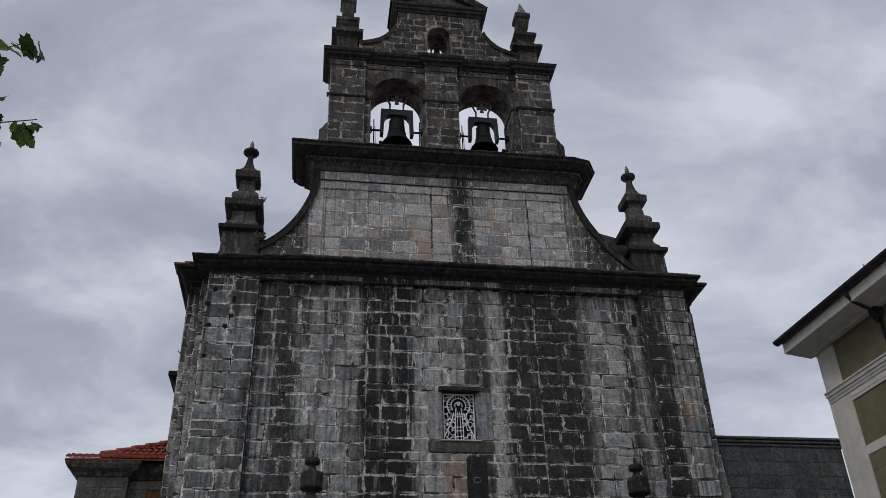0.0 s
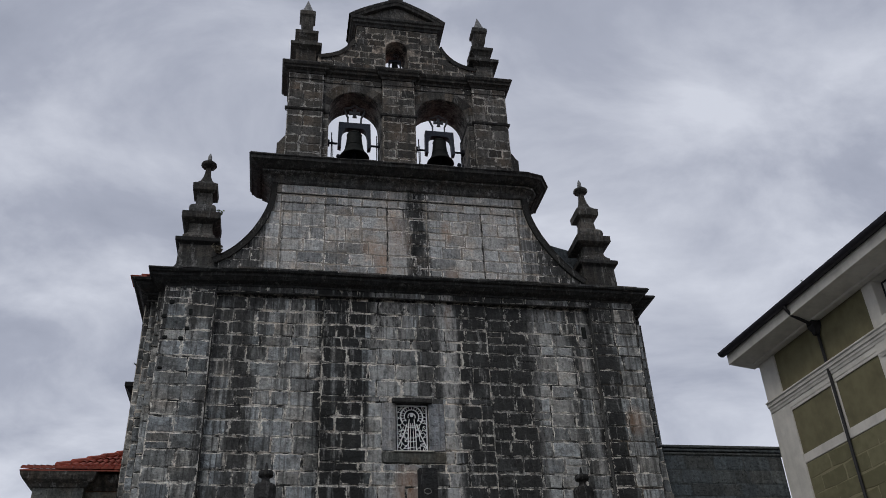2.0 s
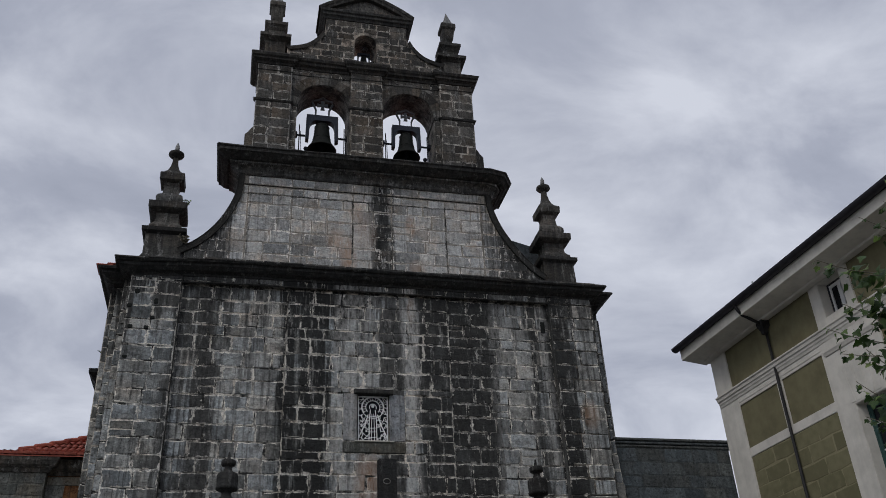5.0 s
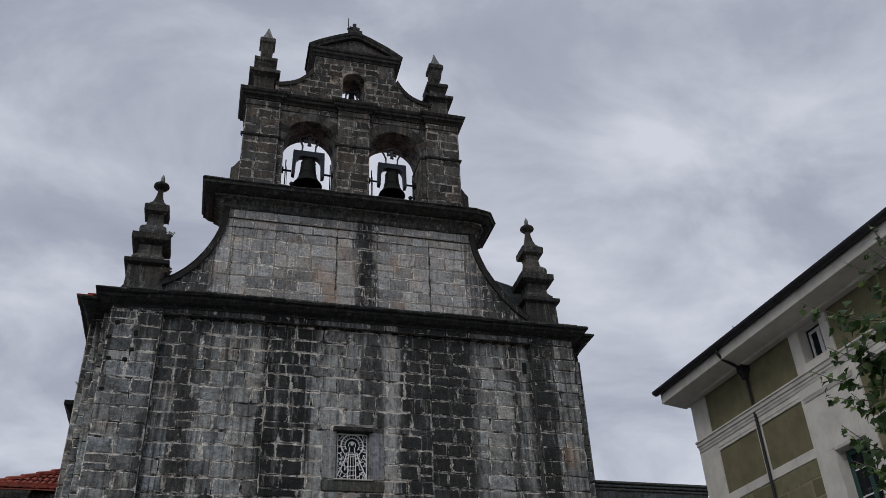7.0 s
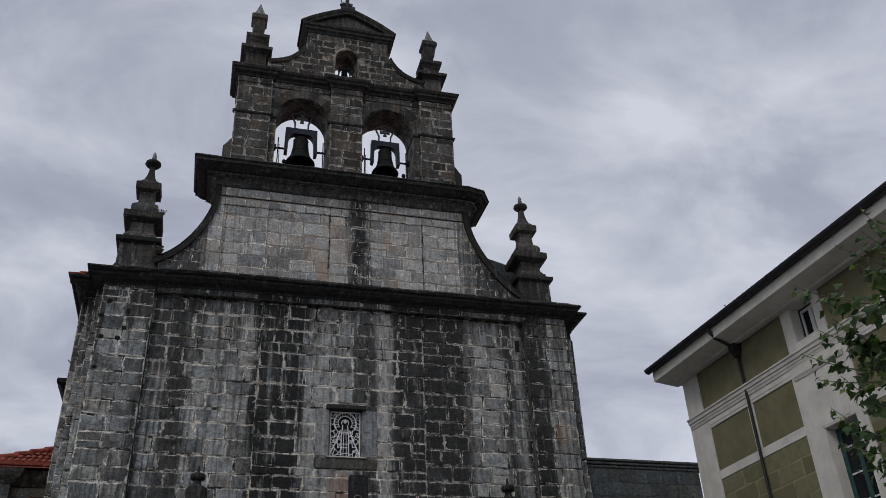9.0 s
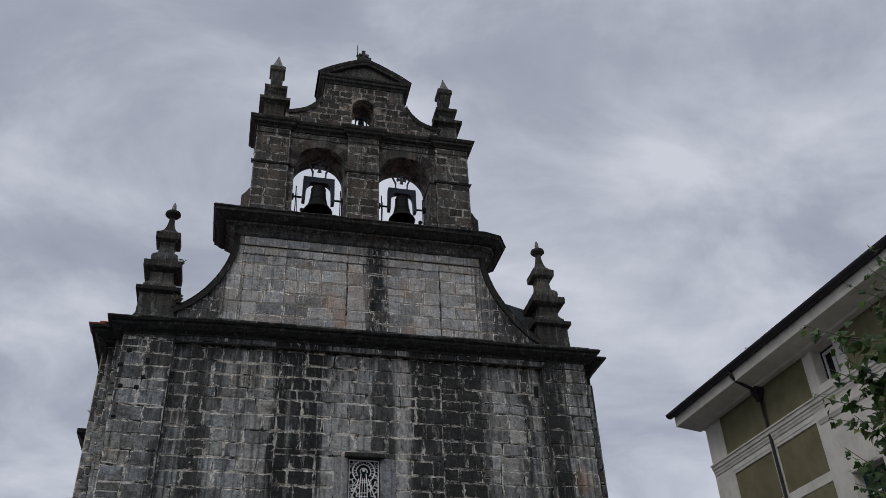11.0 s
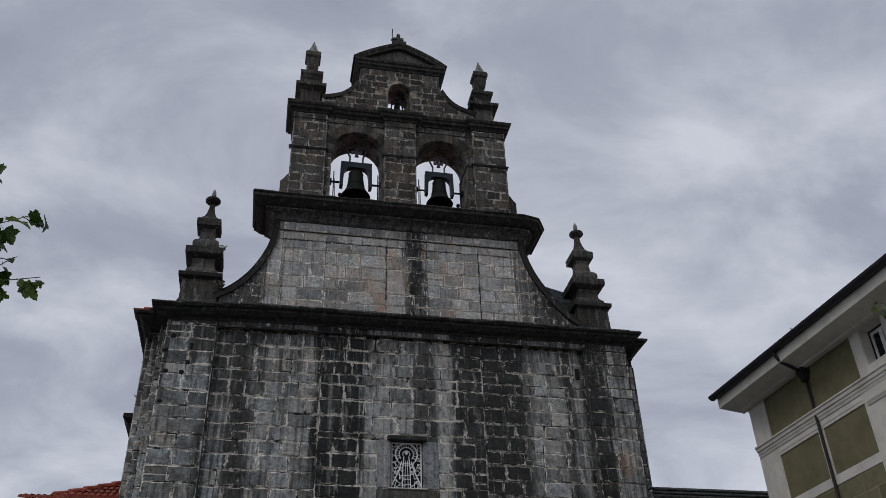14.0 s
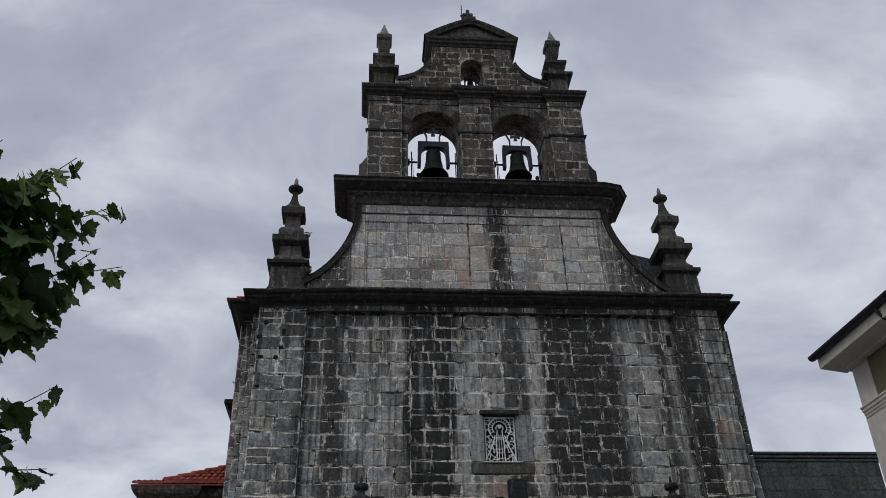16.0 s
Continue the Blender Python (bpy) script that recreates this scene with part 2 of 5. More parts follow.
LIMY = ((-5.2, 0.08), (-3.0, 0.1), (-2.4, 0.25), (-2.05, 0.3), (-1.9, 0.0), (-0.8, 0.0), (-0.65, 0.48), (0.1, 0.42), (0.3, 0.15), (0.74, 0.1), (0.86, 0.8), (1.06, 0.8), (1.18, 0.03), (2.75, 0.05), (2.95, 0.36), (3.6, 0.32),
        (3.8, 0.05), (3.98, 0.1), (4.04, 0.55), (4.15, 0.4), (4.25, 0.0), (4.75, 0.05), (5.0, 0.25), (5.4, 0.2))
UPPER_STAIN = ((-4.1, 0.95), (-3.35, 0.8), (-3.05, 0.2), (-2.0, 0.08), (0.05, 0.1), (0.2, 0.9), (0.5, 0.85), (0.7, 0.15), (1.5, 0.1), (2.6, 0.15), (3.2, 0.5), (3.6, 0.9))
UPPER_LIMY = ((-3.2, 0.15), (-2.75, 0.55), (-2.3, 0.2), (-1.2, 0.15), (-0.6, 0.35), (-0.2, 0.6), (0.1, 0.3), (0.25, 0.0), (0.65, 0.0), (0.9, 0.4), (1.7, 0.35), (2.1, 0.6), (2.5, 0.3), (3.2, 0.1))
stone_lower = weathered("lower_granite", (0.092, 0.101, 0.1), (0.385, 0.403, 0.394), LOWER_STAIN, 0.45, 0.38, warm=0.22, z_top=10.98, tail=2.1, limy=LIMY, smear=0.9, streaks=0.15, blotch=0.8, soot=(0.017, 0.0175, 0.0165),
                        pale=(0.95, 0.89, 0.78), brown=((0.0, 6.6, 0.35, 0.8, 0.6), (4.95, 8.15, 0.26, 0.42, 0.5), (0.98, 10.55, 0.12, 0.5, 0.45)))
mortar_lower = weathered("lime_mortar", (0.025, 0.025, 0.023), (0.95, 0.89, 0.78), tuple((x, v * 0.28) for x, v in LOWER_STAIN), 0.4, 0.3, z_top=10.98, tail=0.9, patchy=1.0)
UPPER_SEAMS = ((-0.345, -0.325, 11.9, 13.36), (1.91, 1.93, 11.4, 13.36), (-2.74, -2.73, 11.3, 13.3), (-2.9, 2.9, 13.33, 13.345))
stone_upper = weathered("pale_granite", (0.16, 0.165, 0.163), (0.56, 0.56, 0.54), UPPER_STAIN, 0.45, 1.0, limy=UPPER_LIMY, smear=1.0, blotch=0.45, warm=0.45, tint=0.25, pale=(0.95, 0.9, 0.82), seams=UPPER_SEAMS,
                        brown=((-0.42, 11.75, 0.24, 0.6, 0.95), (-0.65, 12.2, 0.34, 0.4, 0.6), (-0.1, 12.5, 0.4, 0.7, 0.35), (-0.25, 13.0, 0.2, 0.3, 0.5), (1.05, 12.75, 0.17, 0.4, 0.75), (1.2, 11.6, 0.25, 0.3, 0.55)))
mortar_upper = weathered("pale_mortar", (0.16, 0.155, 0.14), (0.85, 0.82, 0.75), tuple((x, v * 0.6) for x, v in UPPER_STAIN), 0.3, 0.3, patchy=0.6, seams=UPPER_SEAMS)
stone_belfry = weathered("dark_granite", (0.029, 0.027, 0.0235), (0.128, 0.118, 0.102), (), 0.5, 0.3, smear=1.0, warm=0.35, pale=(0.56, 0.53, 0.47))
mortar_belfry = weathered("belfry_mortar", (0.02, 0.019, 0.017), (0.5, 0.47, 0.42), (), 0.4, 0.3, patchy=0.95)
stone_voussoir = weathered("arch_granite", (0.03, 0.028, 0.0245), (0.115, 0.107, 0.093), (), 0.5, 0.3, warm=0.35)
stone_bed = weathered("streaked_granite", (0.03, 0.03, 0.028), (0.12, 0.117, 0.108), (), 0.6, 0.45, warm=0.3)
stone_cornice = weathered("blackened_granite", (0.014, 0.014, 0.0135), (0.062, 0.06, 0.055), (), 0.65, 0.14)
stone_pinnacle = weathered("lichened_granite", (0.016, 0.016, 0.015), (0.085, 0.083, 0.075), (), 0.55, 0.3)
stone_slate = weathered("blue_black_slate", (0.062, 0.072, 0.077), (0.128, 0.146, 0.15), (), 0.25, 0.06, warm=0.1, streaks=0.1)
stone_annex = weathered("annex_granite", (0.085, 0.09, 0.08), (0.21, 0.212, 0.19), (), 0.3, 0.2, warm=0.4)
stone_trim = weathered("window_granite", (0.18, 0.185, 0.185), (0.42, 0.42, 0.41), (), 0.35, 0.4)


def plaster(name, color, dirt=0.35, scale=2.0):
    m = Nodes(name)
    big = m.noise(scale=scale, detail=6.0, rough=0.65)
    fine = m.noise(scale=60.0, detail=4.0)
    run = m.ramp(m.noise(m.scaled(5, 5, 0.5), 1.0, 5.0), ((0.5, 0.0), (0.72, 1.0)))
    dirty = tuple(c * 0.55 for c in color)
    col = m.mix(m.math("MULTIPLY", m.ramp(big, ((0.4, 0.0), (0.7, 1.0))), dirt), color, dirty)
    col = m.mix(m.math("MULTIPLY", run, dirt * 0.5), col, dirty)
    return m.finish(col, 0.88, m.math("ADD", fine, big), 0.2, 0.01)


def varied(name, a, b, scale=12.0, rough=0.6, metal=0.0, spec=0.4, bump=0.2, per_object=0.0):
    m = Nodes(name)
    n = m.noise(scale=scale, detail=5.0)
    fac = m.math("ADD", n, m.math("MULTIPLY", m.math("SUBTRACT", m.random(), 0.5), per_object)) if per_object else n
    return m.finish(m.ramp(fac, ((0.3, a), (0.7, b))), rough, n, bump, 0.01, metal, spec)


white_plaster = plaster("white_plaster", (0.66, 0.63, 0.565), 0.5)
olive_render = plaster("olive_render", (0.18, 0.163, 0.092), 0.6, 2.6)
olive_block = varied("olive_block", (0.135, 0.125, 0.067), (0.19, 0.175, 0.098), 6.0, 0.9, per_object=0.5)
joint_render = plaster("block_joint", (0.25, 0.225, 0.135), 0.2)
ochre_render = weathered("rust_stained_stone", (0.13, 0.06, 0.026), (0.36, 0.17, 0.075), (), 0.4, 0.1, warm=0.3)
roof_tile = varied("clay_tile", (0.22, 0.05, 0.034), (0.48, 0.13, 0.085), 5.0, 0.85)
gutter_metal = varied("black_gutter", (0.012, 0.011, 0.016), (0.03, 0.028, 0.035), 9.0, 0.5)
pipe_metal = varied("dark_zinc", (0.011, 0.011, 0.012), (0.026, 0.025, 0.025), 9.0, 0.6, spec=0.25)
bronze = varied("old_bronze", (0.008, 0.009, 0.008), (0.018, 0.02, 0.018), 14.0, 0.7, 0.0, 0.12)
black_iron = varied("black_iron", (0.01, 0.011, 0.016), (0.022, 0.024, 0.03), 20.0, 0.85, 0.0, 0.1)
blue_steel = varied("blue_grey_painted_steel", (0.014, 0.018, 0.028), (0.034, 0.04, 0.055), 20.0, 0.6, 0.0, 0.25)
grey_steel = varied("grey_painted_steel", (0.07, 0.075, 0.08), (0.13, 0.135, 0.14), 20.0, 0.65, 0.0, 0.25)
white_iron = varied("white_painted_iron", (0.74, 0.74, 0.74), (0.84, 0.84, 0.83), 18.0, 0.55)
dark_glass = varied("dark_glass", (0.006, 0.007, 0.009), (0.014, 0.016, 0.02), 2.0, 0.12, spec=0.22, bump=0.02)
white_paint = varied("white_window_paint", (0.62, 0.63, 0.62), (0.74, 0.74, 0.73), 8.0, 0.5)
green_paint = varied("green_window_paint", (0.02, 0.055, 0.05), (0.035, 0.08, 0.07), 8.0, 0.5)
paving = weathered("plaza_paving", (0.11, 0.11, 0.106), (0.19, 0.186, 0.178), (), 0.1, 0.1, grain=3.0)
bark = varied("plane_bark", (0.10, 0.085, 0.06), (0.22, 0.20, 0.15), 7.0, 0.9, bump=0.5)


def leaf_material():
    m = Nodes("plane_leaf")
    col = m.ramp(m.random(), ((0.0, (0.028, 0.05, 0.018)), (0.5, (0.05, 0.09, 0.028)), (0.85, (0.13, 0.19, 0.06)), (1.0, (0.24, 0.3, 0.12))))
    col = m.mix(0.4, col, m.ramp(m.noise(scale=60.0), ((0.3, 0.6), (0.7, 1.2))), "MULTIPLY")
    m.finish(col, 0.55, m.noise(scale=90.0), 0.2, 0.004)
    tr = m.tree.nodes.new("ShaderNodeBsdfTranslucent")
    m.put(tr.inputs["Color"], m.mix(1.0, col, (1.2, 1.5, 0.7), "MULTIPLY"))
    mixer = m.tree.nodes.new("ShaderNodeMixShader")
    mixer.inputs[0].default_value = 0.24
    m.put(mixer.inputs[1], m.bsdf.outputs[0])
    m.put(mixer.inputs[2], tr.outputs[0])
    m.put(m.tree.nodes["Material Output"].inputs["Surface"], mixer.outputs[0])
    return m.mat


leaf_green = leaf_material()


# ---- mesh helpers ----
def mesh_of(name, bm, material, smooth=False):
    me = bpy.data.meshes.new(name)
    bmesh.ops.recalc_face_normals(bm, faces=bm.faces)
    bm.to_mesh(me)
    bm.free()
    me.materials.append(material)
    if smooth:
        for p in me.polygons:
            p.use_smooth = True
    return me


def part(name, bm, material, parent, label="", smooth=False, m=None):
    ob = new(name, mesh_of(name, bm, material, smooth))
    ob.parent = parent
    if m is not None:
        ob.matrix_basis = m
    return tagged(ob, label)


def thing(name, label, category, m=None, group="", kind=""):
    ob = new(name)
    ob.empty_display_size = 0.2
    if m is not None:
        ob.matrix_basis = m
    return tagged(ob, label, category, group, kind)


def box(bm, x0, x1, y0, y1, z0, z1, bevel=0.0):
    vs = [bm.verts.new((x, y, z)) for x in (x0, x1) for y in (y0, y1) for z in (z0, z1)]
    fs = [bm.faces.new([vs[i] for i in q]) for q in ((0, 1, 3, 2), (4, 6, 7, 5), (0, 4, 5, 1), (2, 3, 7, 6), (0, 2, 6, 4), (1, 5, 7, 3))]
    if bevel:
        es = {ed for f in fs for ed in f.edges}
        bmesh.ops.bevel(bm, geom=list(es), offset=bevel, segments=2, affect="EDGES")
    return bm


def boxes(*dims, bevel=0.0):
    bm = bmesh.new()
    for d in dims:
        box(bm, *d, bevel=bevel)
    return bm


def prism(bm, poly, y0, y1):
    """A polygon in x, z pushed from y0 to y1."""
    a = [bm.verts.new((x, y0, z)) for x, z in poly]
    b = [bm.verts.new((x, y1, z)) for x, z in poly]
    bm.faces.new(a)
    bm.faces.new(b[::-1])
    for i in range(len(poly)):
        j = (i + 1) % len(poly)
        bm.faces.new((a[i], b[i], b[j], a[j]))
    return bm


def arch_top(bm, x0, x1, spring, top, y0, y1, n=20):
    """The masonry over a round arch between x0 and x1, up to top."""
    r, c = (x1 - x0) / 2, (x0 + x1) / 2
    pts = [(c - r * math.cos(math.pi * i / n), spring + r * math.sin(math.pi * i / n)) for i in range(n + 1)]
    rows = []
    for y in (y0, y1):
        rows.append(([bm.verts.new((x, y, z)) for x, z in pts], [bm.verts.new((x, y, top)) for x, z in pts]))
    (a, ta), (b, tb) = rows
    for i in range(n):
        bm.faces.new((a[i], a[i + 1], ta[i + 1], ta[i]))
        bm.faces.new((b[i], tb[i], tb[i + 1], b[i + 1]))
        bm.faces.new((a[i], b[i], b[i + 1], a[i + 1]))
        bm.faces.new((ta[i], ta[i + 1], tb[i + 1], tb[i]))
    for i in (0, n):
        if ta[i].co != a[i].co:
            bm.faces.new((a[i], ta[i], tb[i], b[i]))
    return bm


def sweep(bm, path, profile, closed=False, wobble=0.0, sag=lambda x: 0.0):
    """A moulding: profile points (out, z) carried along a path in plan, mitred at its corners; out is to the right of the way."""
    n = len(path)
    rings = []
    for i, p in enumerate(path):
        p = Vector(p)
        before = (p - Vector(path[i - 1])).normalized() if i > 0 or closed else None
        after = (Vector(path[(i + 1) % n]) - p).normalized() if i < n - 1 or closed else None
        d1, d2 = before or after, after or before
        n1, n2 = Vector((d1.y, -d1.x)), Vector((d2.y, -d2.x))
        mitre = (n1 + n2) / max(0.2, 1 + n1.dot(n2))
        rings.append([bm.verts.new((p.x + mitre.x * (o + random.uniform(-wobble, wobble)), p.y + mitre.y * (o + random.uniform(-wobble, wobble)), z + sag(p.x) + random.uniform(-wobble, wobble))) for o, z in profile])
    k = len(profile)
    for i in range(n if closed else n - 1):
        a, b = rings[i], rings[(i + 1) % n]
        for j in range(k - 1):
            bm.faces.new((a[j], b[j], b[j + 1], a[j + 1]))
        bm.faces.new((a[k - 1], b[k - 1], b[0], a[0]))
    if not closed:
        bm.faces.new(rings[0])
        bm.faces.new(rings[-1][::-1])
    return bm


def divided(path, step):
    out = []
    for a, b in zip(path, path[1:]):
        a, b = Vector(a), Vector(b)
        k = max(1, int((b - a).length / step))
        out += [tuple(a.lerp(b, i / k)) for i in range(k)]
    return out + [tuple(path[-1])]


def loft_square(bm, cx, cy, tiers):
    """Square sections (half width, z), one over the other."""
    rings = [[bm.verts.new((cx + sx * h, cy + sy * h, z)) for sx, sy in ((-1, -1), (1, -1), (1, 1), (-1, 1))] for h, z in tiers]
    for a, b in zip(rings, rings[1:]):
        for i in range(4):
            bm.faces.new((a[i], a[(i + 1) % 4], b[(i + 1) % 4], b[i]))
    bm.faces.new(rings[0][::-1])
    bm.faces.new(rings[-1])
    return bm


def lathe(bm, cx, cy, profile, n=20, m=None):
    rings = [[bm.verts.new((cx + r * math.cos(2 * math.pi * i / n), cy + r * math.sin(2 * math.pi * i / n), z)) for i in range(n)] for r, z in profile]
    for a, b in zip(rings, rings[1:]):
        for i in range(n):
            bm.faces.new((a[i], a[(i + 1) % n], b[(i + 1) % n], b[i]))
    bm.faces.new(rings[0][::-1])
    bm.faces.new(rings[-1])
    return bm


def tube(bm, pts, r, n=6, r_end=None):
    pts = [Vector(p) for p in pts]
    rings = []
    for i, p in enumerate(pts):
        d = (pts[min(i + 1, len(pts) - 1)] - pts[max(i - 1, 0)]).normalized()
        side = d.cross(Vector((0, 0, 1)))
        side = side.normalized() if side.length > 0.05 else d.cross(Vector((0, 1, 0))).normalized()
        up = side.cross(d)
        rr = r + ((r_end if r_end is not None else r) - r) * i / max(1, len(pts) - 1)
        rings.append([bm.verts.new(p + side * rr * math.cos(2 * math.pi * k / n) + up * rr * math.sin(2 * math.pi * k / n)) for k in range(n)])
    for a, b in zip(rings, rings[1:]):
        for k in range(n):
            bm.faces.new((a[k], a[(k + 1) % n], b[(k + 1) % n], b[k]))
    bm.faces.new(rings[0][::-1])
    bm.faces.new(rings[-1])
    return bm


def holed_wall(bm, x0, x1, z0, z1, y0, y1, holes):
    """A wall in x, z of thickness y0 to y1 with rectangular openings (x0, x1, z0, z1) that go through it."""
    xs = sorted({x0, x1, *(v for h in holes for v in h[:2])})
    zs = sorted({z0, z1, *(v for h in holes for v in h[2:])})
    solid = lambda i, j: 0 <= i < len(xs) - 1 and 0 <= j < len(zs) - 1 and not any(
        h[0] <= (xs[i] + xs[i + 1]) / 2 <= h[1] and h[2] <= (zs[j] + zs[j + 1]) / 2 <= h[3] for h in holes)
    v = {}

    def at(i, j, y):
        if (i, j, y) not in v:
            v[i, j, y] = bm.verts.new((xs[i], y, zs[j]))
        return v[i, j, y]
    for i in range(len(xs) - 1):
        for j in range(len(zs) - 1):
            if not solid(i, j):
                continue
            for y in (y0, y1):
                bm.faces.new((at(i, j, y), at(i + 1, j, y), at(i + 1, j + 1, y), at(i, j + 1, y)))
            for di, dj, p, q in ((-1, 0, (i, j), (i, j + 1)), (1, 0, (i + 1, j), (i + 1, j + 1)), (0, -1, (i, j), (i + 1, j)), (0, 1, (i, j + 1), (i + 1, j + 1))):
                if not solid(i + di, j + dj):
                    bm.faces.new((at(*p, y0), at(*q, y0), at(*q, y1), at(*p, y1)))
    return bm


# ---- stones that share a few meshes ----
def stone_meshes(name, material, count=7):
    out = []
    for _ in range(count):
        bm = bmesh.new()
        ring = [(-0.5, -0.5), (0.0, -0.5), (0.5, -0.5), (0.5, 0.0), (0.5, 0.5), (0.0, 0.5), (-0.5, 0.5), (-0.5, 0.0)]
        jit = [(x + random.uniform(-0.035, 0.035), z + random.uniform(-0.06, 0.06)) for x, z in ring]
        layers = [[bm.verts.new((x * s, y + (random.uniform(-0.12, 0.12) if y < -0.9 else 0), z * s2)) for x, z in jit]
                  for s, s2, y in ((1.0, 1.0, 0.5), (0.985, 0.975, -0.45), (0.93, 0.90, -1.0))]
        for a, b in zip(layers, layers[1:]):
            for i in range(8):
                bm.faces.new((a[i], a[(i + 1) % 8], b[(i + 1) % 8], b[i]))
        mid = bm.verts.new((random.uniform(-0.1, 0.1), -1.0 + random.uniform(-0.3, 0.1), random.uniform(-0.1, 0.1)))
        for i in range(8):
            bm.faces.new((layers[2][i], layers[2][(i + 1) % 8], mid))
        out.append(mesh_of(name, bm, material))
    return out


def lay_stone(parent, meshes, x0, x1, y, z0, z1, depth=0.012, joint=0.024):
    joint *= random.uniform(0.5, 1.7)
    ob = new("stone", random.choice(meshes))
    ob.parent = parent
    flip = random.choice((1, -1))
    tilt = Euler((random.uniform(-0.008, 0.008), 0, random.uniform(-0.006, 0.006)))
    d = 0.45 * depth * random.uniform(0.7, 1.25)
    ob.matrix_basis = Matrix.LocRotScale(((x0 + x1) / 2, y, (z0 + z1) / 2), tilt, (flip * (x1 - x0 - joint), d, z1 - z0 - joint))
    return ob


def lay_courses(parent, meshes, levels, x_of, y, lengths=(0.38, 0.85), allowed=None, depth=0.03):
    """Courses of stones between the levels, from the limits that x_of(z) gives."""
    for k, (z0, z1) in enumerate(zip(levels, levels[1:])):
        lo, hi = x_of((z0 + z1) / 2)
        cuts = [lo]
        while True:
            step = random.uniform(*lengths)
            if cuts[-1] + step > hi - lengths[0] * 0.6:
                break
            cuts.append(cuts[-1] + step)
        cuts.append(hi)
        if k % 2:
            cuts = [lo + hi - c for c in cuts][::-1]
        for a, b in zip(cuts, cuts[1:]):
            if allowed is None or allowed((a + b) / 2, (z0 + z1) / 2, a, b):
                lo_z, hi_z = z0 + random.uniform(-0.012, 0.012), z1 + random.uniform(-0.012, 0.012)
                if z1 - z0 > 0.3 and random.random() < 0.035:
                    cut = z0 + (z1 - z0) * random.uniform(0.35, 0.65)
                    lay_stone(parent, meshes, a, b, y, lo_z, cut, depth)
                    lo_z = cut
                lay_stone(parent, meshes, a, b, y, lo_z, hi_z, depth)


# ---- ground ----
bm = bmesh.new()
bmesh.ops.create_grid(bm, x_segments=8, y_segments=8, size=1500.0)
ground = new("ground", mesh_of("ground", bm, paving))
tagged(ground, "grey stone paved square in front of the church", "ground", kind="structure")

# ---- the church ----
church = thing("church", "old granite church front with a bell gable, rain-streaked black", "church")
LEVELS = [5.66, 6.0, 6.36, 6.71, 7.0, 7.35, 7.69, 8.02, 8.33, 8.67, 8.95, 9.30, 9.66, 9.89, 10.20, 10.49, 10.82]
lower_stones = stone_meshes("stone", stone_lower)
WIN = (-0.21, 0.47, 7.43, 8.45)

left_bay = part("left_bay", boxes((-4.03, -1.75, 0, 2, 0, 11.0)), mortar_lower, church)
right_bay = part("right_bay", boxes((1.85, 4.29, 0, 2, 0, 11.0)), mortar_lower, church)
bm = holed_wall(bmesh.new(), -1.75, 1.85, 0, 11.0, -0.04, 0.6, [WIN])
box(bm, -1.75, 1.85, 0.603, 2, 0, 11.0)
centre_bay = part("centre_bay", bm, mortar_lower, church)
left_pilaster = part("corner_pilaster", boxes((-5.07, -4.03, -0.14, 2, 0, 11.0)), mortar_lower, church)
right_pilaster = part("corner_pilaster", boxes((4.29, 5.33, -0.14, 2, 0, 11.0)), mortar_lower, church)
# dark strips on the pilasters' inner sides: joint shade and drip stain as colour
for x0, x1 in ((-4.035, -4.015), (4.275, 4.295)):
    part("pilaster_return", boxes((x0, x1, -0.138, 0.05, 0, 10.99)), stone_pinnacle, church, "dark strip on the pilaster return, joint shade and stain in its colour")
steps = []
for side, x_in, x_out in ((-1, -5.07, (-5.25, -5.43, -5.6)), (1, 5.33, (5.51, 5.73, 5.95))):
    inner = x_in
    for x, y in zip(x_out, (0.2, 0.5, 0.9)):
        steps.append((part("corner_step", boxes((min(inner, x), max(inner, x), y, 2.2, 0, 11.0)), mortar_lower, church), min(inner, x), max(inner, x), y))
        inner = x
# frieze string and main cornice follow the stepped corners
STEPPED = [(-5.45, 2.2), (-5.45, 0.3), (-5.07, 0.3), (-5.07, -0.12), (5.33, -0.12), (5.33, 0.2), (5.60, 0.2), (5.60, 2.2)]
FRONT = STEPPED[:4] + divided(STEPPED[3:5], 0.2)[1:-1] + STEPPED[4:]
SETTLED = lambda x: -0.10 * min(1.0, max(0.0, (-2.6 - x) / 2.5)) ** 1.5
part("string_course", sweep(bmesh.new(), FRONT, [(0.0, 10.835), (0.022, 10.84), (0.03, 10.85), (0.022, 10.866), (0.0, 10.87)], wobble=0.003, sag=SETTLED), stone_cornice, church)
frieze = part("frieze", boxes((-4.028, 4.288, -0.125, 0.3, 10.84, 11.02)), mortar_lower, church)
part("main_cornice", sweep(bmesh.new(), FRONT, [(-0.3, 10.99), (0.04, 10.99), (0.055, 11.03), (0.10, 11.05), (0.17, 11.07), (0.235, 11.125), (0.26, 11.13), (0.265, 11.19), (0.33, 11.20),
                                                (0.35, 11.235), (0.33, 11.26), (-0.3, 11.32)], wobble=0.009, sag=SETTLED), stone_cornice, church, "black weather-stained moulded stone cornice")
random.seed(17)
x = -5.42
while x < 5.55:
    w = random.uniform(0.35, 0.95)
    z, out = 11.238 + SETTLED(x + w / 2) + random.uniform(-0.006, 0.01), random.uniform(-0.03, 0.025)
    part("coping_slab", boxes((x, min(x + w - 0.012, 5.66), -0.475 - out, 0.12, z, z + random.uniform(0.03, 0.05)), bevel=0.008), stone_bed, church)
    x += w
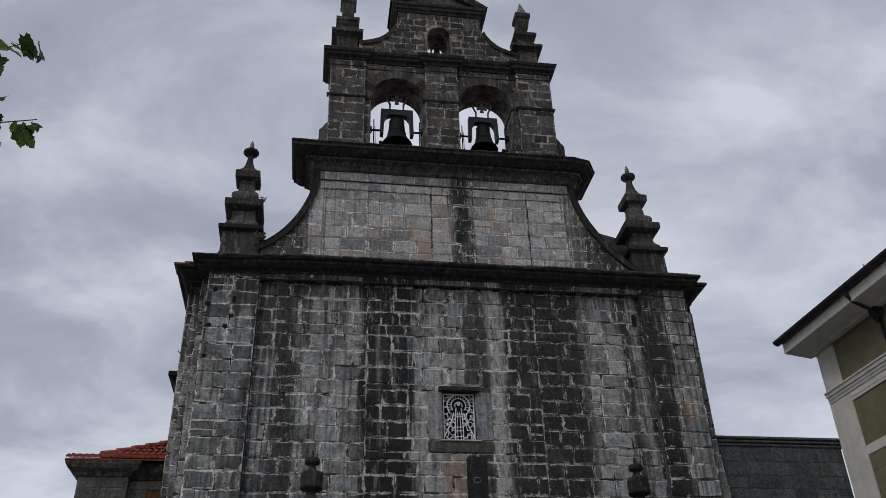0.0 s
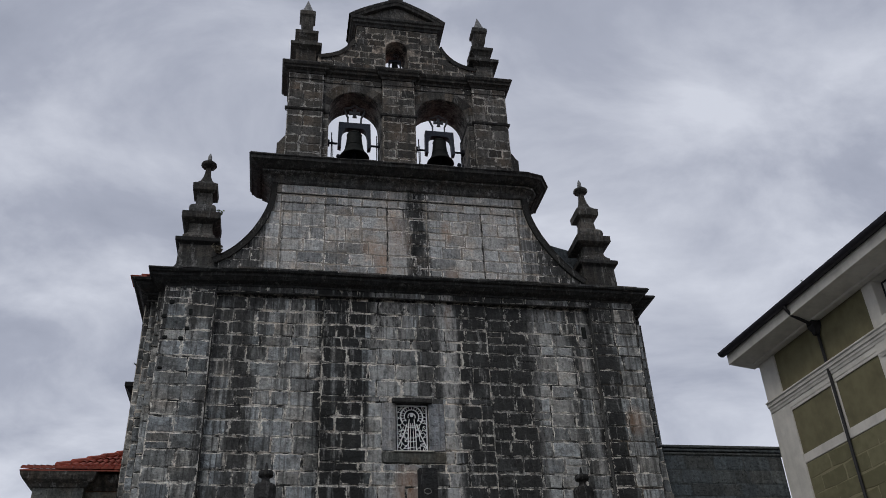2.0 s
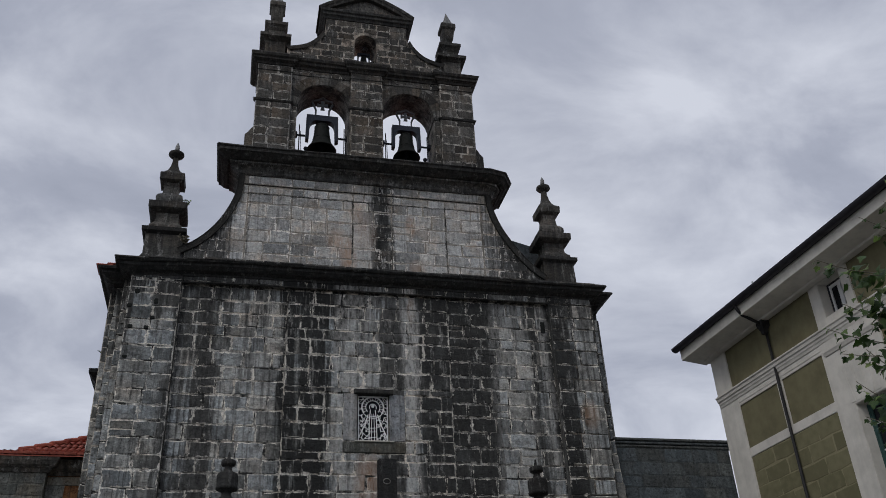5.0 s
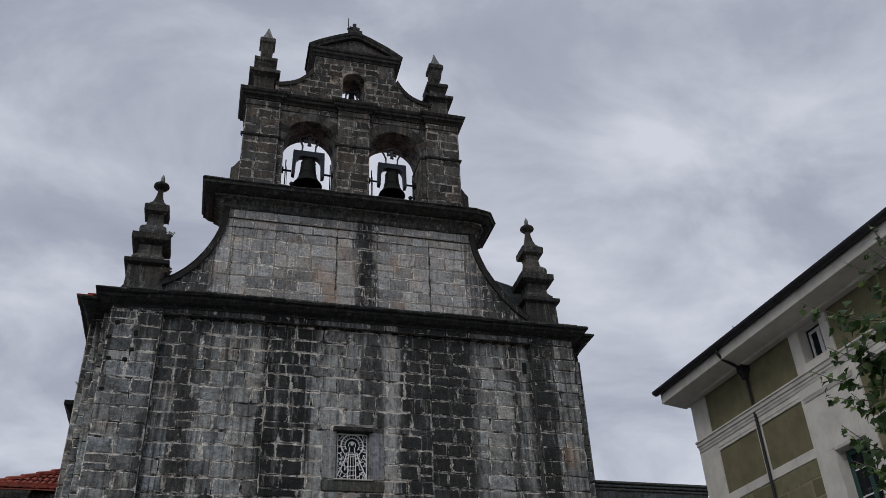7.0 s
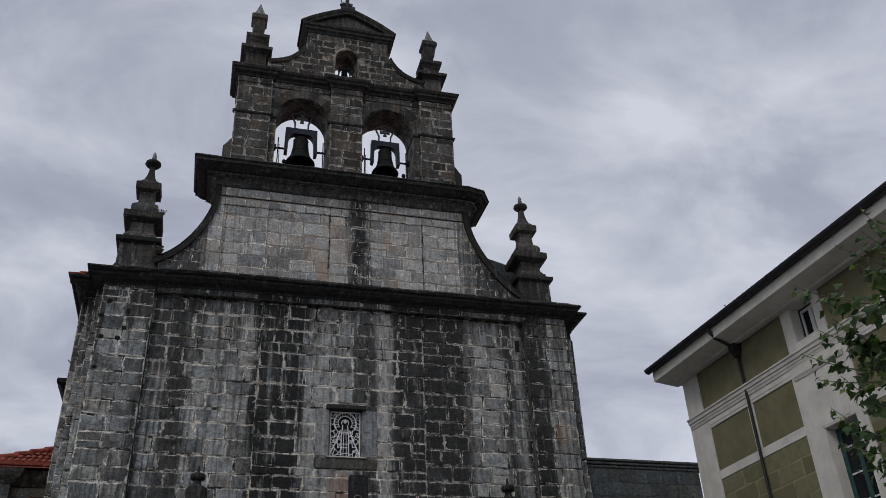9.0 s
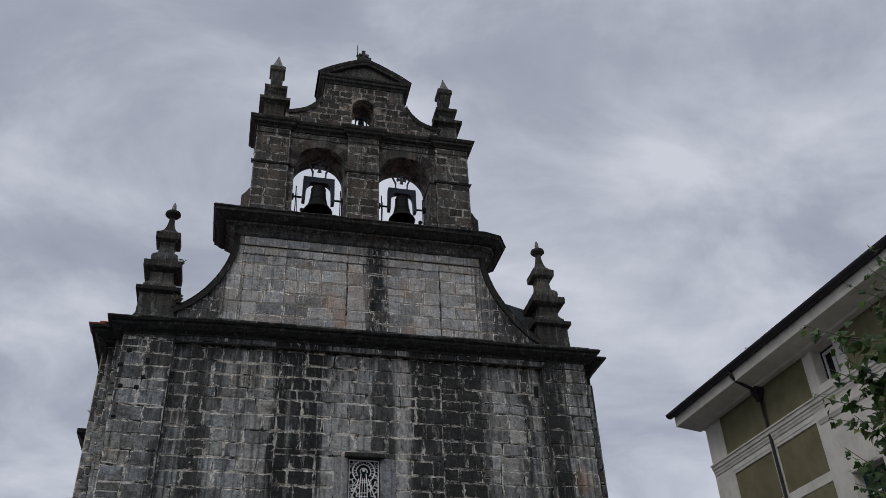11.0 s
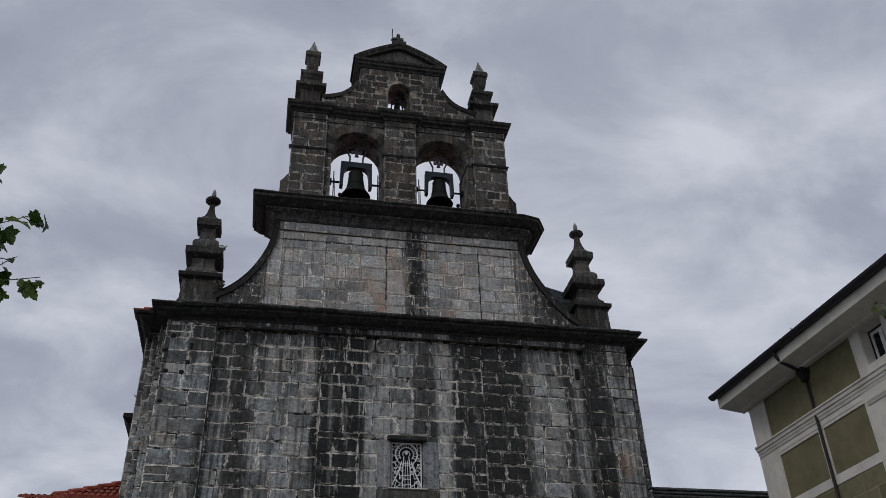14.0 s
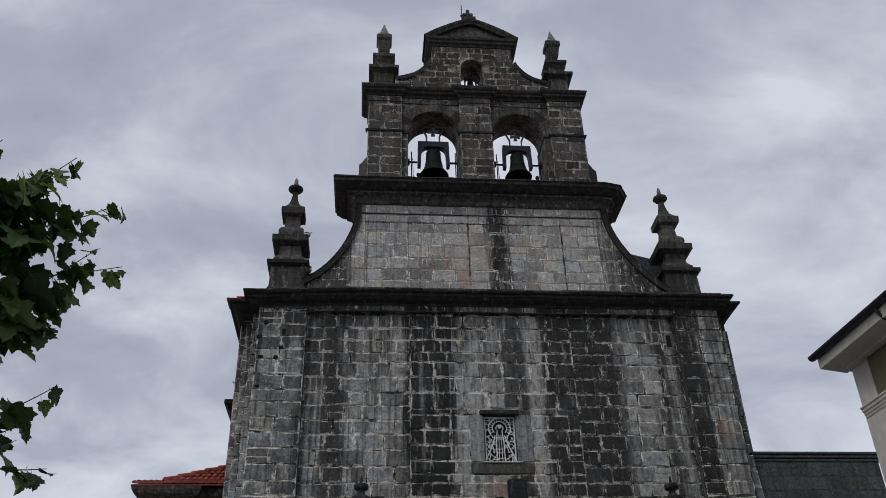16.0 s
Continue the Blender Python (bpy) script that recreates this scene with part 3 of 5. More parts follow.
part("cornice_roof", boxes((-5.4, 5.66, 0.12, 2.3, 11.0, 11.28)), stone_cornice, church)
for x0, x1, z in ((-5.84, -5.5, 11.175), (-5.62, -5.36, 11.212), (5.6, 5.93, 11.262)):
    part("verge_tile", boxes((x0, x1, -0.02, 0.5, z, z + 0.03), bevel=0.01), roof_tile, church, "broken red clay tiles on the cornice end")

# upper stage with its concave shoulders
LEFT_CURVE = [(-3.01, 13.85), (-3.02, 13.5), (-3.09, 13.13), (-3.22, 12.77), (-3.41, 12.41), (-3.65, 12.09), (-3.92, 11.84), (-4.20, 11.67)]
RIGHT_CURVE = [(3.08, 13.85), (3.11, 13.5), (3.20, 13.15), (3.35, 12.8), (3.56, 12.45), (3.80, 12.12), (4.06, 11.84), (4.34, 11.62)]


def finer(curve, k=4):
    out = []
    for i in range(len(curve) - 1):
        p0, p1, p2, p3 = (Vector(curve[min(max(j, 0), len(curve) - 1)]) for j in (i - 1, i, i + 1, i + 2))
        for s in range(k):
            t = s / k
            out.append(tuple(0.5 * (2 * p1 + (p2 - p0) * t + (2 * p0 - 5 * p1 + 4 * p2 - p3) * t * t + (3 * p1 - p0 - 3 * p2 + p3) * t ** 3)))
    return out + [curve[-1]]


LC, RC = finer(LEFT_CURVE), finer(RIGHT_CURVE)
upper_wall = part("upper_wall", prism(bmesh.new(), LC + [(-4.20, 11.25), (4.34, 11.25)] + RC[::-1], 0.0, 0.85), mortar_upper, church)


def rim(curve, name, width=0.11):
    bm = bmesh.new()
    pts = [Vector(p) for p in curve]
    inner = []
    for i, p in enumerate(pts):
        d = (pts[min(i + 1, len(pts) - 1)] - pts[max(i - 1, 0)]).normalized()
        nrm = Vector((d.y, -d.x))
        if (nrm.x > 0) != (p.x < 0):
            nrm = -nrm
        inner.append(p + nrm * width)
    rows = [[bm.verts.new((p.x, y, p.y)) for p in line] for y, line in ((-0.07, pts), (-0.07, inner), (0.02, inner), (0.87, [p * 1 for p in pts]))]
    for a, b in ((0, 1), (1, 2)):
        for i in range(len(pts) - 1):
            bm.faces.new((rows[a][i], rows[a][i + 1], rows[b][i + 1], rows[b][i]))
    top = [[bm.verts.new((p.x + (-0.02 if p.x < 0 else 0.02), y, p.y + 0.025)) for p in pts] for y in (-0.085, 0.88)]
    for i in range(len(pts) - 1):
        bm.faces.new((rows[0][i], rows[0][i + 1], top[0][i + 1], top[0][i]))
        bm.faces.new((top[0][i], top[0][i + 1], top[1][i + 1], top[1][i]))
        bm.faces.new((top[1][i], top[1][i + 1], rows[3][i + 1], rows[3][i]))
    return part(name, bm, stone_pinnacle, church, "dark curved stone coping on the shoulder")


rim(LC, "shoulder_coping")
rim(RC, "shoulder_coping")
part("rear_wall", prism(bmesh.new(), [(2.9, 11.2), (5.0, 11.2), (4.6, 12.9), (4.4, 13.09), (3.67, 13.29), (2.9, 13.4)], 1.0, 1.4), stone_slate, church, "dark stone wall behind the curved shoulder")
UPPER_LOOP = [(-3.02, 1.02)] + divided([(-3.02, 0.0), (2.96, 0.0)], 0.2) + [(3.08, 0.03), (3.14, 0.13), (3.14, 1.02)]
part("upper_string", sweep(bmesh.new(), UPPER_LOOP, [(0.0, 13.572), (0.018, 13.576), (0.024, 13.59), (0.0, 13.604)], closed=True, wobble=0.002), stone_cornice, church)
part("bed_moulding", sweep(bmesh.new(), UPPER_LOOP, [(-0.3, 13.84), (0.03, 13.84), (0.06, 13.87), (0.075, 13.93), (0.13, 14.0), (0.21, 14.035), (0.25, 14.04), (0.255, 14.085), (-0.3, 14.09)], wobble=0.008), stone_bed, church,
     "streaked stone bed moulding under the cornice")
part("upper_cornice", sweep(bmesh.new(), UPPER_LOOP, [(-0.3, 14.092), (0.30, 14.092), (0.38, 14.12), (0.47, 14.18), (0.51, 14.195), (0.52, 14.26), (0.56, 14.29), (0.53, 14.33), (0.0, 14.5), (-0.3, 14.5)], wobble=0.01),
     stone_cornice, church, "deep black-stained moulded stone cornice")
part("cornice_bed", boxes((-2.99, 3.05, 0.03, 1.0, 13.7, 14.52)), stone_cornice, church)

# bell gable
A1, A2 = (-1.77, -0.45), (0.42, 1.77)
SPRING, CROWN = 16.2, 17.32
bm = boxes((-2.8, A1[0], 0, 0.85, 14.45, CROWN), (A1[1], A2[0], 0, 0.85, 14.45, CROWN), (A2[1], 2.82, 0, 0.85, 14.45, CROWN))
arch_top(bm, *A1, SPRING, CROWN, 0, 0.85)
arch_top(bm, *A2, SPRING, CROWN, 0, 0.85)
for a in (A1, A2):
    box(bm, a[0], a[1], 0.05, 0.8, 14.45, 14.62)
belfry_wall = part("belfry_wall", bm, mortar_belfry, church)
belfry_pilasters = []
for x0, x1, d in ((-2.8, -1.93, 0.08), (-0.43, 0.40, 0.1), (1.93, 2.82, 0.08)):
    p = part("pilaster", boxes((x0, x1, -d, 0.01, 14.45, CROWN)), mortar_belfry, church)
    belfry_pilasters.append((p, x0, x1, -d))
    part("impost", sweep(bmesh.new(), [(x0 - 0.01, 0.0), (x0 - 0.01, -d), (x1 + 0.01, -d), (x1 + 0.01, 0.0)], [(0, 16.08), (0.035, 16.1), (0.05, 16.14), (0.0, 16.17)]), stone_cornice, church)
for x0, x1 in ((A1[0] - 0.16, A1[0] + 0.02), (A2[1] - 0.02, A2[1] + 0.16)):
    part("impost", boxes((x0, x1, -0.03, 0.86, 16.09, 16.17), bevel=0.015), stone_cornice, church)
for s, x in ((-1, -2.8), (1, 2.82)):
    part("plinth", prism(bmesh.new(), [(x, 14.4), (x + s * 0.19, 14.4), (x + s * 0.19, 15.02), (x + s * 0.12, 15.1), (x + s * 0.05, 15.22), (x, 15.28)], -0.04, 0.85), stone_voussoir, church)
BELFRY_LOOP = [(-2.8, 0.85), (-2.8, -0.08), (-1.93, -0.08), (-1.93, 0), (-0.43, 0), (-0.43, -0.1), (0.40, -0.1), (0.40, 0), (1.93, 0), (1.93, -0.08), (2.82, -0.08), (2.82, 0.85)]
part("belfry_cornice", sweep(bmesh.new(), BELFRY_LOOP, [(-0.2, 17.30), (0.03, 17.30), (0.045, 17.36), (0.09, 17.385), (0.12, 17.40), (0.125, 17.46), (0.165, 17.49), (0.19, 17.55), (0.17, 17.59), (-0.2, 17.66)],
                             closed=True, wobble=0.005), stone_cornice, church, "dark moulded cornice over the bell openings")
part("arch_string", sweep(bmesh.new(), BELFRY_LOOP, [(-0.05, 17.10), (0.022, 17.104), (0.026, 17.118), (-0.05, 17.128)], closed=True, wobble=0.002), stone_cornice, church)
part("belfry_bed", boxes((-2.68, 2.7, 0.1, 0.78, 17.31, 17.66)), stone_cornice, church)

# crowning gable
GL = finer([(-1.10, 19.3), (-1.10, 18.95), (-1.15, 18.7), (-1.32, 18.4), (-1.58, 18.16), (-1.95, 18.02), (-2.1, 18.0)], 3)
GR = [(-x, z) for x, z in GL]
NX0, NX1, NSPRING = -0.33, 0.27, 18.5
bm = prism(bmesh.new(), GL + [(-2.1, 17.6), (NX0, 17.6), (NX0, 19.3)], 0.0, 0.8)
prism(bm, GR[::-1] + [(NX1, 19.3), (NX1, 17.6), (2.1, 17.6)][:2] + [(2.1, 17.6)], 0.0, 0.8)
arch_top(bm, NX0, NX1, NSPRING, 19.3, 0.0, 0.8, 14)
gable_wall = part("gable_wall", bm, mortar_belfry, church)
for curve in (GL[6:], GR[6:]):
    bm = bmesh.new()
    s = -1 if curve[0][0] < 0 else 1
    rows = [[bm.verts.new((x + s * dx, y, z + dz)) for x, z in curve] for dx, dz, y in ((-0.03, -0.06, -0.05), (0.03, 0.03, -0.07), (0.03, 0.03, 0.84), (-0.03, -0.06, 0.82))]
    for a, b in zip(rows, rows[1:]):
        for i in range(len(curve) - 1):
            bm.faces.new((a[i], a[i + 1], b[i + 1], b[i]))
    part("gable_coping", bm, stone_cornice, church)
part("gable_cornice", sweep(bmesh.new(), [(-1.10, 0.8), (-1.10, 0.0), (1.10, 0.0), (1.10, 0.8)], [(-0.2, 19.24), (0.03, 19.24), (0.05, 19.3), (0.1, 19.33), (0.105, 19.4), (0.15, 19.43), (0.17, 19.5), (-0.2, 19.53)],
                            closed=True, wobble=0.004), stone_cornice, church)
RAKE = finer([(-1.28, 19.51), (-1.0, 19.72), (-0.65, 19.93), (-0.3, 20.11), (0.0, 20.21), (0.3, 20.11), (0.65, 19.93), (1.0, 19.72), (1.28, 19.51)], 3)
part("tympanum", prism(bmesh.new(), [(x * 0.93, z - 0.04) for x, z in RAKE], 0.02, 0.78), stone_voussoir, church)
for a0, a1, y0, y1 in ((-0.13, 0.0, -0.1, 0.84), (-0.03, 0.05, -0.13, 0.9)):
    bm = bmesh.new()
    rows = [[bm.verts.new((x * (1 + 0.03 * (a > 0)), y, max(19.49, z + a))) for x, z in RAKE] for a, y in ((a0, y0), (a1, y0 - 0.02), (a1, y1), (a0, y1))]
    for k in range(4):
        for i in range(len(RAKE) - 1):
            bm.faces.new((rows[k][i], rows[k][i + 1], rows[(k + 1) % 4][i + 1], rows[(k + 1) % 4][i]))
    part("raking_cornice", bm, stone_cornice, church)
part("cross_base", loft_square(bmesh.new(), 0.0, 0.35, [(0.2, 20.05), (0.2, 20.66), (0.15, 20.70), (0.09, 20.74)]), stone_pinnacle, church)
part("stone_cross", boxes((-0.05, 0.05, 0.30, 0.40, 20.73, 21.1), (-0.15, 0.15, 0.301, 0.399, 20.86, 20.96), bevel=0.012), stone_pinnacle, church, "small weathered stone cross")
bm = tube(bmesh.new(), [(-0.17, 0.4, 20.2), (-0.17, 0.4, 21.38)], 0.012, 6)
lathe(bm, -0.17, 0.4, [(0.0, 20.88), (0.035, 20.9), (0.035, 20.96), (0.0, 20.98)], 8)
part("lightning_rod", bm, black_iron, church)

LOW_TIERS = (("pedestal", 1, [(0.56, 11.2), (0.54, 11.27), (0.45, 11.40), (0.40, 11.52), (0.385, 12.04)]),
             ("cap", 0, [(0.37, 12.02), (0.40, 12.05), (0.475, 12.09), (0.48, 12.18), (0.33, 12.2)]),
             ("shaft", 2, [(0.355, 12.195), (0.35, 12.31), (0.31, 12.35), (0.26, 12.43), (0.24, 12.55), (0.26, 12.69)]),
             ("cap", 0, [(0.27, 12.67), (0.38, 12.72), (0.415, 12.75), (0.415, 12.91), (0.22, 12.93)]),
             ("bulb", 2, [(0.245, 12.925), (0.285, 12.97), (0.3, 13.05), (0.29, 13.13), (0.255, 13.19), (0.18, 13.26), (0.155, 13.48), (0.18, 13.58)]),
             ("neck", 1, [(0.19, 13.57), (0.27, 13.62), (0.278, 13.78), (0.262, 13.81), (0.2, 13.86), (0.135, 13.95), (0.095, 14.07), (0.068, 14.22), (0.05, 14.42)]))
FINIAL = [(0.03, 14.36), (0.075, 14.40), (0.15, 14.44), (0.185, 14.485), (0.175, 14.53), (0.12, 14.565), (0.05, 14.59)]
TIP = [(0.042, 14.58), (0.056, 14.65), (0.044, 14.77), (0.012, 14.85)]
for x in (-4.54, 4.70):
    p = None
    for name, look_of, rings in LOW_TIERS:
        made = part(name if p else "pinnacle", loft_square(bmesh.new(), x, 0.36, rings), (stone_cornice, stone_pinnacle, stone_bed)[look_of], p or church, "" if p else "stepped dark stone pinnacle with a ball finial")
        p = p or made
    part("finial", lathe(bmesh.new(), x, 0.36, FINIAL, 16), stone_pinnacle, p, "dark ball finial", smooth=True)
    part("finial_tip", lathe(bmesh.new(), x, 0.36, TIP, 12), stone_trim, p, "pale lichen-covered finial tip", smooth=True)
TOP_TIERS = [(0.24, 18.2), (0.26, 18.29), (0.31, 18.33), (0.40, 18.37), (0.405, 18.46), (0.25, 18.5), (0.205, 18.58), (0.195, 18.74), (0.25, 18.84), (0.30, 18.89), (0.305, 18.98), (0.15, 19.01), (0.11, 19.08),
             (0.105, 19.2), (0.14, 19.3), (0.165, 19.5), (0.165, 19.62), (0.212, 19.68), (0.21, 19.8), (0.16, 19.88)]
for x in (-2.41, 2.36):
    p = part("pinnacle", loft_square(bmesh.new(), x, 0.36, TOP_TIERS), stone_pinnacle, church, "small stepped stone pinnacle")
    part("pedestal", loft_square(bmesh.new(), x, 0.36, [(0.35, 17.6), (0.31, 17.7), (0.262, 17.76), (0.258, 18.285)]), stone_voussoir, p, "brown-grey granite pedestal")
    part("finial", loft_square(bmesh.new(), x, 0.36, [(0.14, 19.885), (0.08, 20.1), (0.03, 20.3), (0.01, 20.385)]), stone_trim, p, "pale lichen-covered pointed tip")

# window in the front with stone surround and white grille
part("window_lintel", boxes((-0.29, 0.55, -0.15, 0.13, 8.436, 8.53), bevel=0.008), stone_cornice, church, "black-stained stone window hood")
for x0, x1 in ((-0.5, -0.215), (0.475, 0.80)):
    part("window_jamb", boxes((x0, x1, -0.06, 0.25, 7.43, 8.45), bevel=0.012), stone_trim, church)
part("window_ledge", boxes((-0.27, 0.56, -0.10, 0.1, 7.405, 7.43), bevel=0.006), white_plaster, church, "thin pale ledge under the grille")
part("window_sill", boxes((-0.5, 0.80, -0.07, 0.25, 7.17, 7.402), bevel=0.015), stone_annex, church)
grille = part("window_grille", boxes((-0.185, -0.168, 0.02, 0.06, 7.445, 8.43), (0.43, 0.447, 0.02, 0.06, 7.445, 8.43), (-0.168, 0.43, 0.02, 0.06, 7.445, 7.462), (-0.168, 0.43, 0.02, 0.06, 8.413, 8.43)), white_iron, church,
              "white painted ornamental iron window grille")
part("window_glass", boxes((-0.209, 0.469, 0.14, 0.16, 7.431, 8.449)), dark_glass, grille)
GX, GZ = 0.13, 8.19


def bar(points, w=0.011):
    return tube(bmesh.new(), [(GX + x, 0.04, GZ + z) for x, z in points], w * 0.9, 5)


def arc(r, a0, a1, k=18):
    return [(r * math.cos(a0 + (a1 - a0) * i / k), r * math.sin(a0 + (a1 - a0) * i / k)) for i in range(k + 1)]


for r, a0, a1 in ((0.225, -0.6, math.pi + 0.6), (0.15, -0.7, math.pi + 0.7), (0.075, -0.4, math.pi + 0.4)):
    part("grille_ring", bar(arc(r, a0, a1)), white_iron, grille)
for i in range(15):
    a = -0.5 + (math.pi + 1.0) * i / 14
    part("grille_spoke", bar([(0.15 * math.cos(a), 0.15 * math.sin(a)), (0.225 * math.cos(a), 0.225 * math.sin(a))], 0.008), white_iron, grille)
random.seed(5)
part("grille_ring", bar(arc(0.24, 0, 2 * math.pi, 28), 0.009), white_iron, grille)
for s in (-1, 1):
    # two long slanting bars and the narrow upright panel between them
    part("grille_bar", bar([(s * 0.10, -0.16), (s * 0.16, -0.36), (s * 0.3, -0.66)], 0.014), white_iron, grille)
    part("grille_bar", bar([(s * 0.05, -0.05), (s * 0.075, -0.28), (s * 0.085, -0.74)], 0.012), white_iron, grille)
    part("grille_bar", bar([(s * 0.02, -0.14), (s * 0.03, -0.45), (s * 0.035, -0.74)], 0.007), white_iron, grille)
for z in (-0.2, -0.46, -0.54, -0.66):
    part("grille_bar", bar([(-0.08, z), (0.08, z + random.uniform(-0.015, 0.015))], 0.009), white_iron, grille)
# crazed net of short bars in the corners and beside the panel
knots = {(i, k): (-0.305 + 0.076 * i + (random.uniform(-0.028, 0.028) if 0 < i < 8 else 0), -0.735 + 0.074 * k + (random.uniform(-0.028, 0.028) if 0 < k < 13 else 0)) for i in range(9) for k in range(14)}
for (i, k), p in knots.items():
    for di, dk in ((1, 0), (0, 1), (1, 1) if (i + k) % 2 else (-1, 1)):
        q = knots.get((i + di, k + dk))
        if q is None or random.random() < 0.34:
            continue
        mx, mz = (p[0] + q[0]) / 2, (p[1] + q[1]) / 2
        if math.hypot(mx, mz) < 0.25 or abs(mx) < 0.085 and mz < 0:
            continue
        part("grille_bar", bar([p, q], random.uniform(0.005, 0.009)), white_iron, grille)
part("grille_boss", lathe(bmesh.new(), 0, 0, [(0.0, -0.012), (0.035, -0.012), (0.035, 0.012), (0.0, 0.012)], 12), white_iron, grille, m=pose(GX, 0.04, GZ + 0.03, 90))
for x, z, w, h in ((-4.5, 10.3, 0.04, 0.07), (-4.53, 9.92, 0.045, 0.04), (-4.95, 9.7, 0.05, 0.04), (-4.63, 9.69, 0.05, 0.04), (-5.02, 10.18, 0.05, 0.04), (-4.97, 9.02, 0.05, 0.03), (-4.9, 10.52, 0.05, 0.05)):
    part("putlog_hole", boxes((x - w, x + w, -0.172, -0.13, z - h, z + h), bevel=0.012), bronze, church, "small black hole in the masonry")
part("drain_slot", boxes((4.06, 4.16, -0.036, 0.02, 10.12, 10.40), bevel=0.006), bronze, church, "small dark slot in the wall")

# portal in front of the wall, of which only the crowning pieces rise into sight
portal = thing("portal", "stone portal canopy with urns standing against the church front", "portal")
for x in (-2.73, 3.05):
    part("pier", boxes((x - 0.27, x + 0.27, -1.87, -1.33, 0, 5.0), bevel=0.02), stone_voussoir, portal)
part("entablature", boxes((-3.1, 3.42, -1.95, 0.0, 5.0, 5.40), bevel=0.02), stone_voussoir, portal)
URN = [(0.0, 5.73), (0.17, 5.74), (0.165, 5.78), (0.10, 5.82), (0.08, 5.88), (0.10, 5.92), (0.16, 5.935), (0.19, 5.95), (0.195, 5.985), (0.182, 6.0), (0.188, 6.1), (0.188, 6.2), (0.17, 6.235), (0.11, 6.25), (0.075, 6.29),
       (0.062, 6.34), (0.075, 6.37), (0.12, 6.38), (0.13, 6.4), (0.128, 6.465), (0.11, 6.48), (0.05, 6.485), (0.03, 6.52), (0.015, 6.62), (0.0, 6.64)]
for x in (-2.73, 3.05):
    urn = part("urn", lathe(bmesh.new(), x, -1.6, URN, 20), stone_cornice, portal, "dark stone urn finial", smooth=True)
    part("urn_base", boxes((x - 0.2, x + 0.2, -1.8, -1.4, 5.40, 5.74), bevel=0.02), stone_cornice, urn)
slab = part("crest_slab", boxes((-0.04, 0.31, -1.68, -1.54, 5.40, 6.56), bevel=0.02), stone_cornice, portal, "upright dark stone crest with a pale ring")
bm = bmesh.new()
tube(bm, [(0.12 + 0.065 * math.cos(2 * math.pi * i / 16), -1.685, 6.13 + 0.05 * math.sin(2 * math.pi * i / 16)) for i in range(17)], 0.01, 5)
part("ring", bm, stone_trim, slab, "pale worn ring")

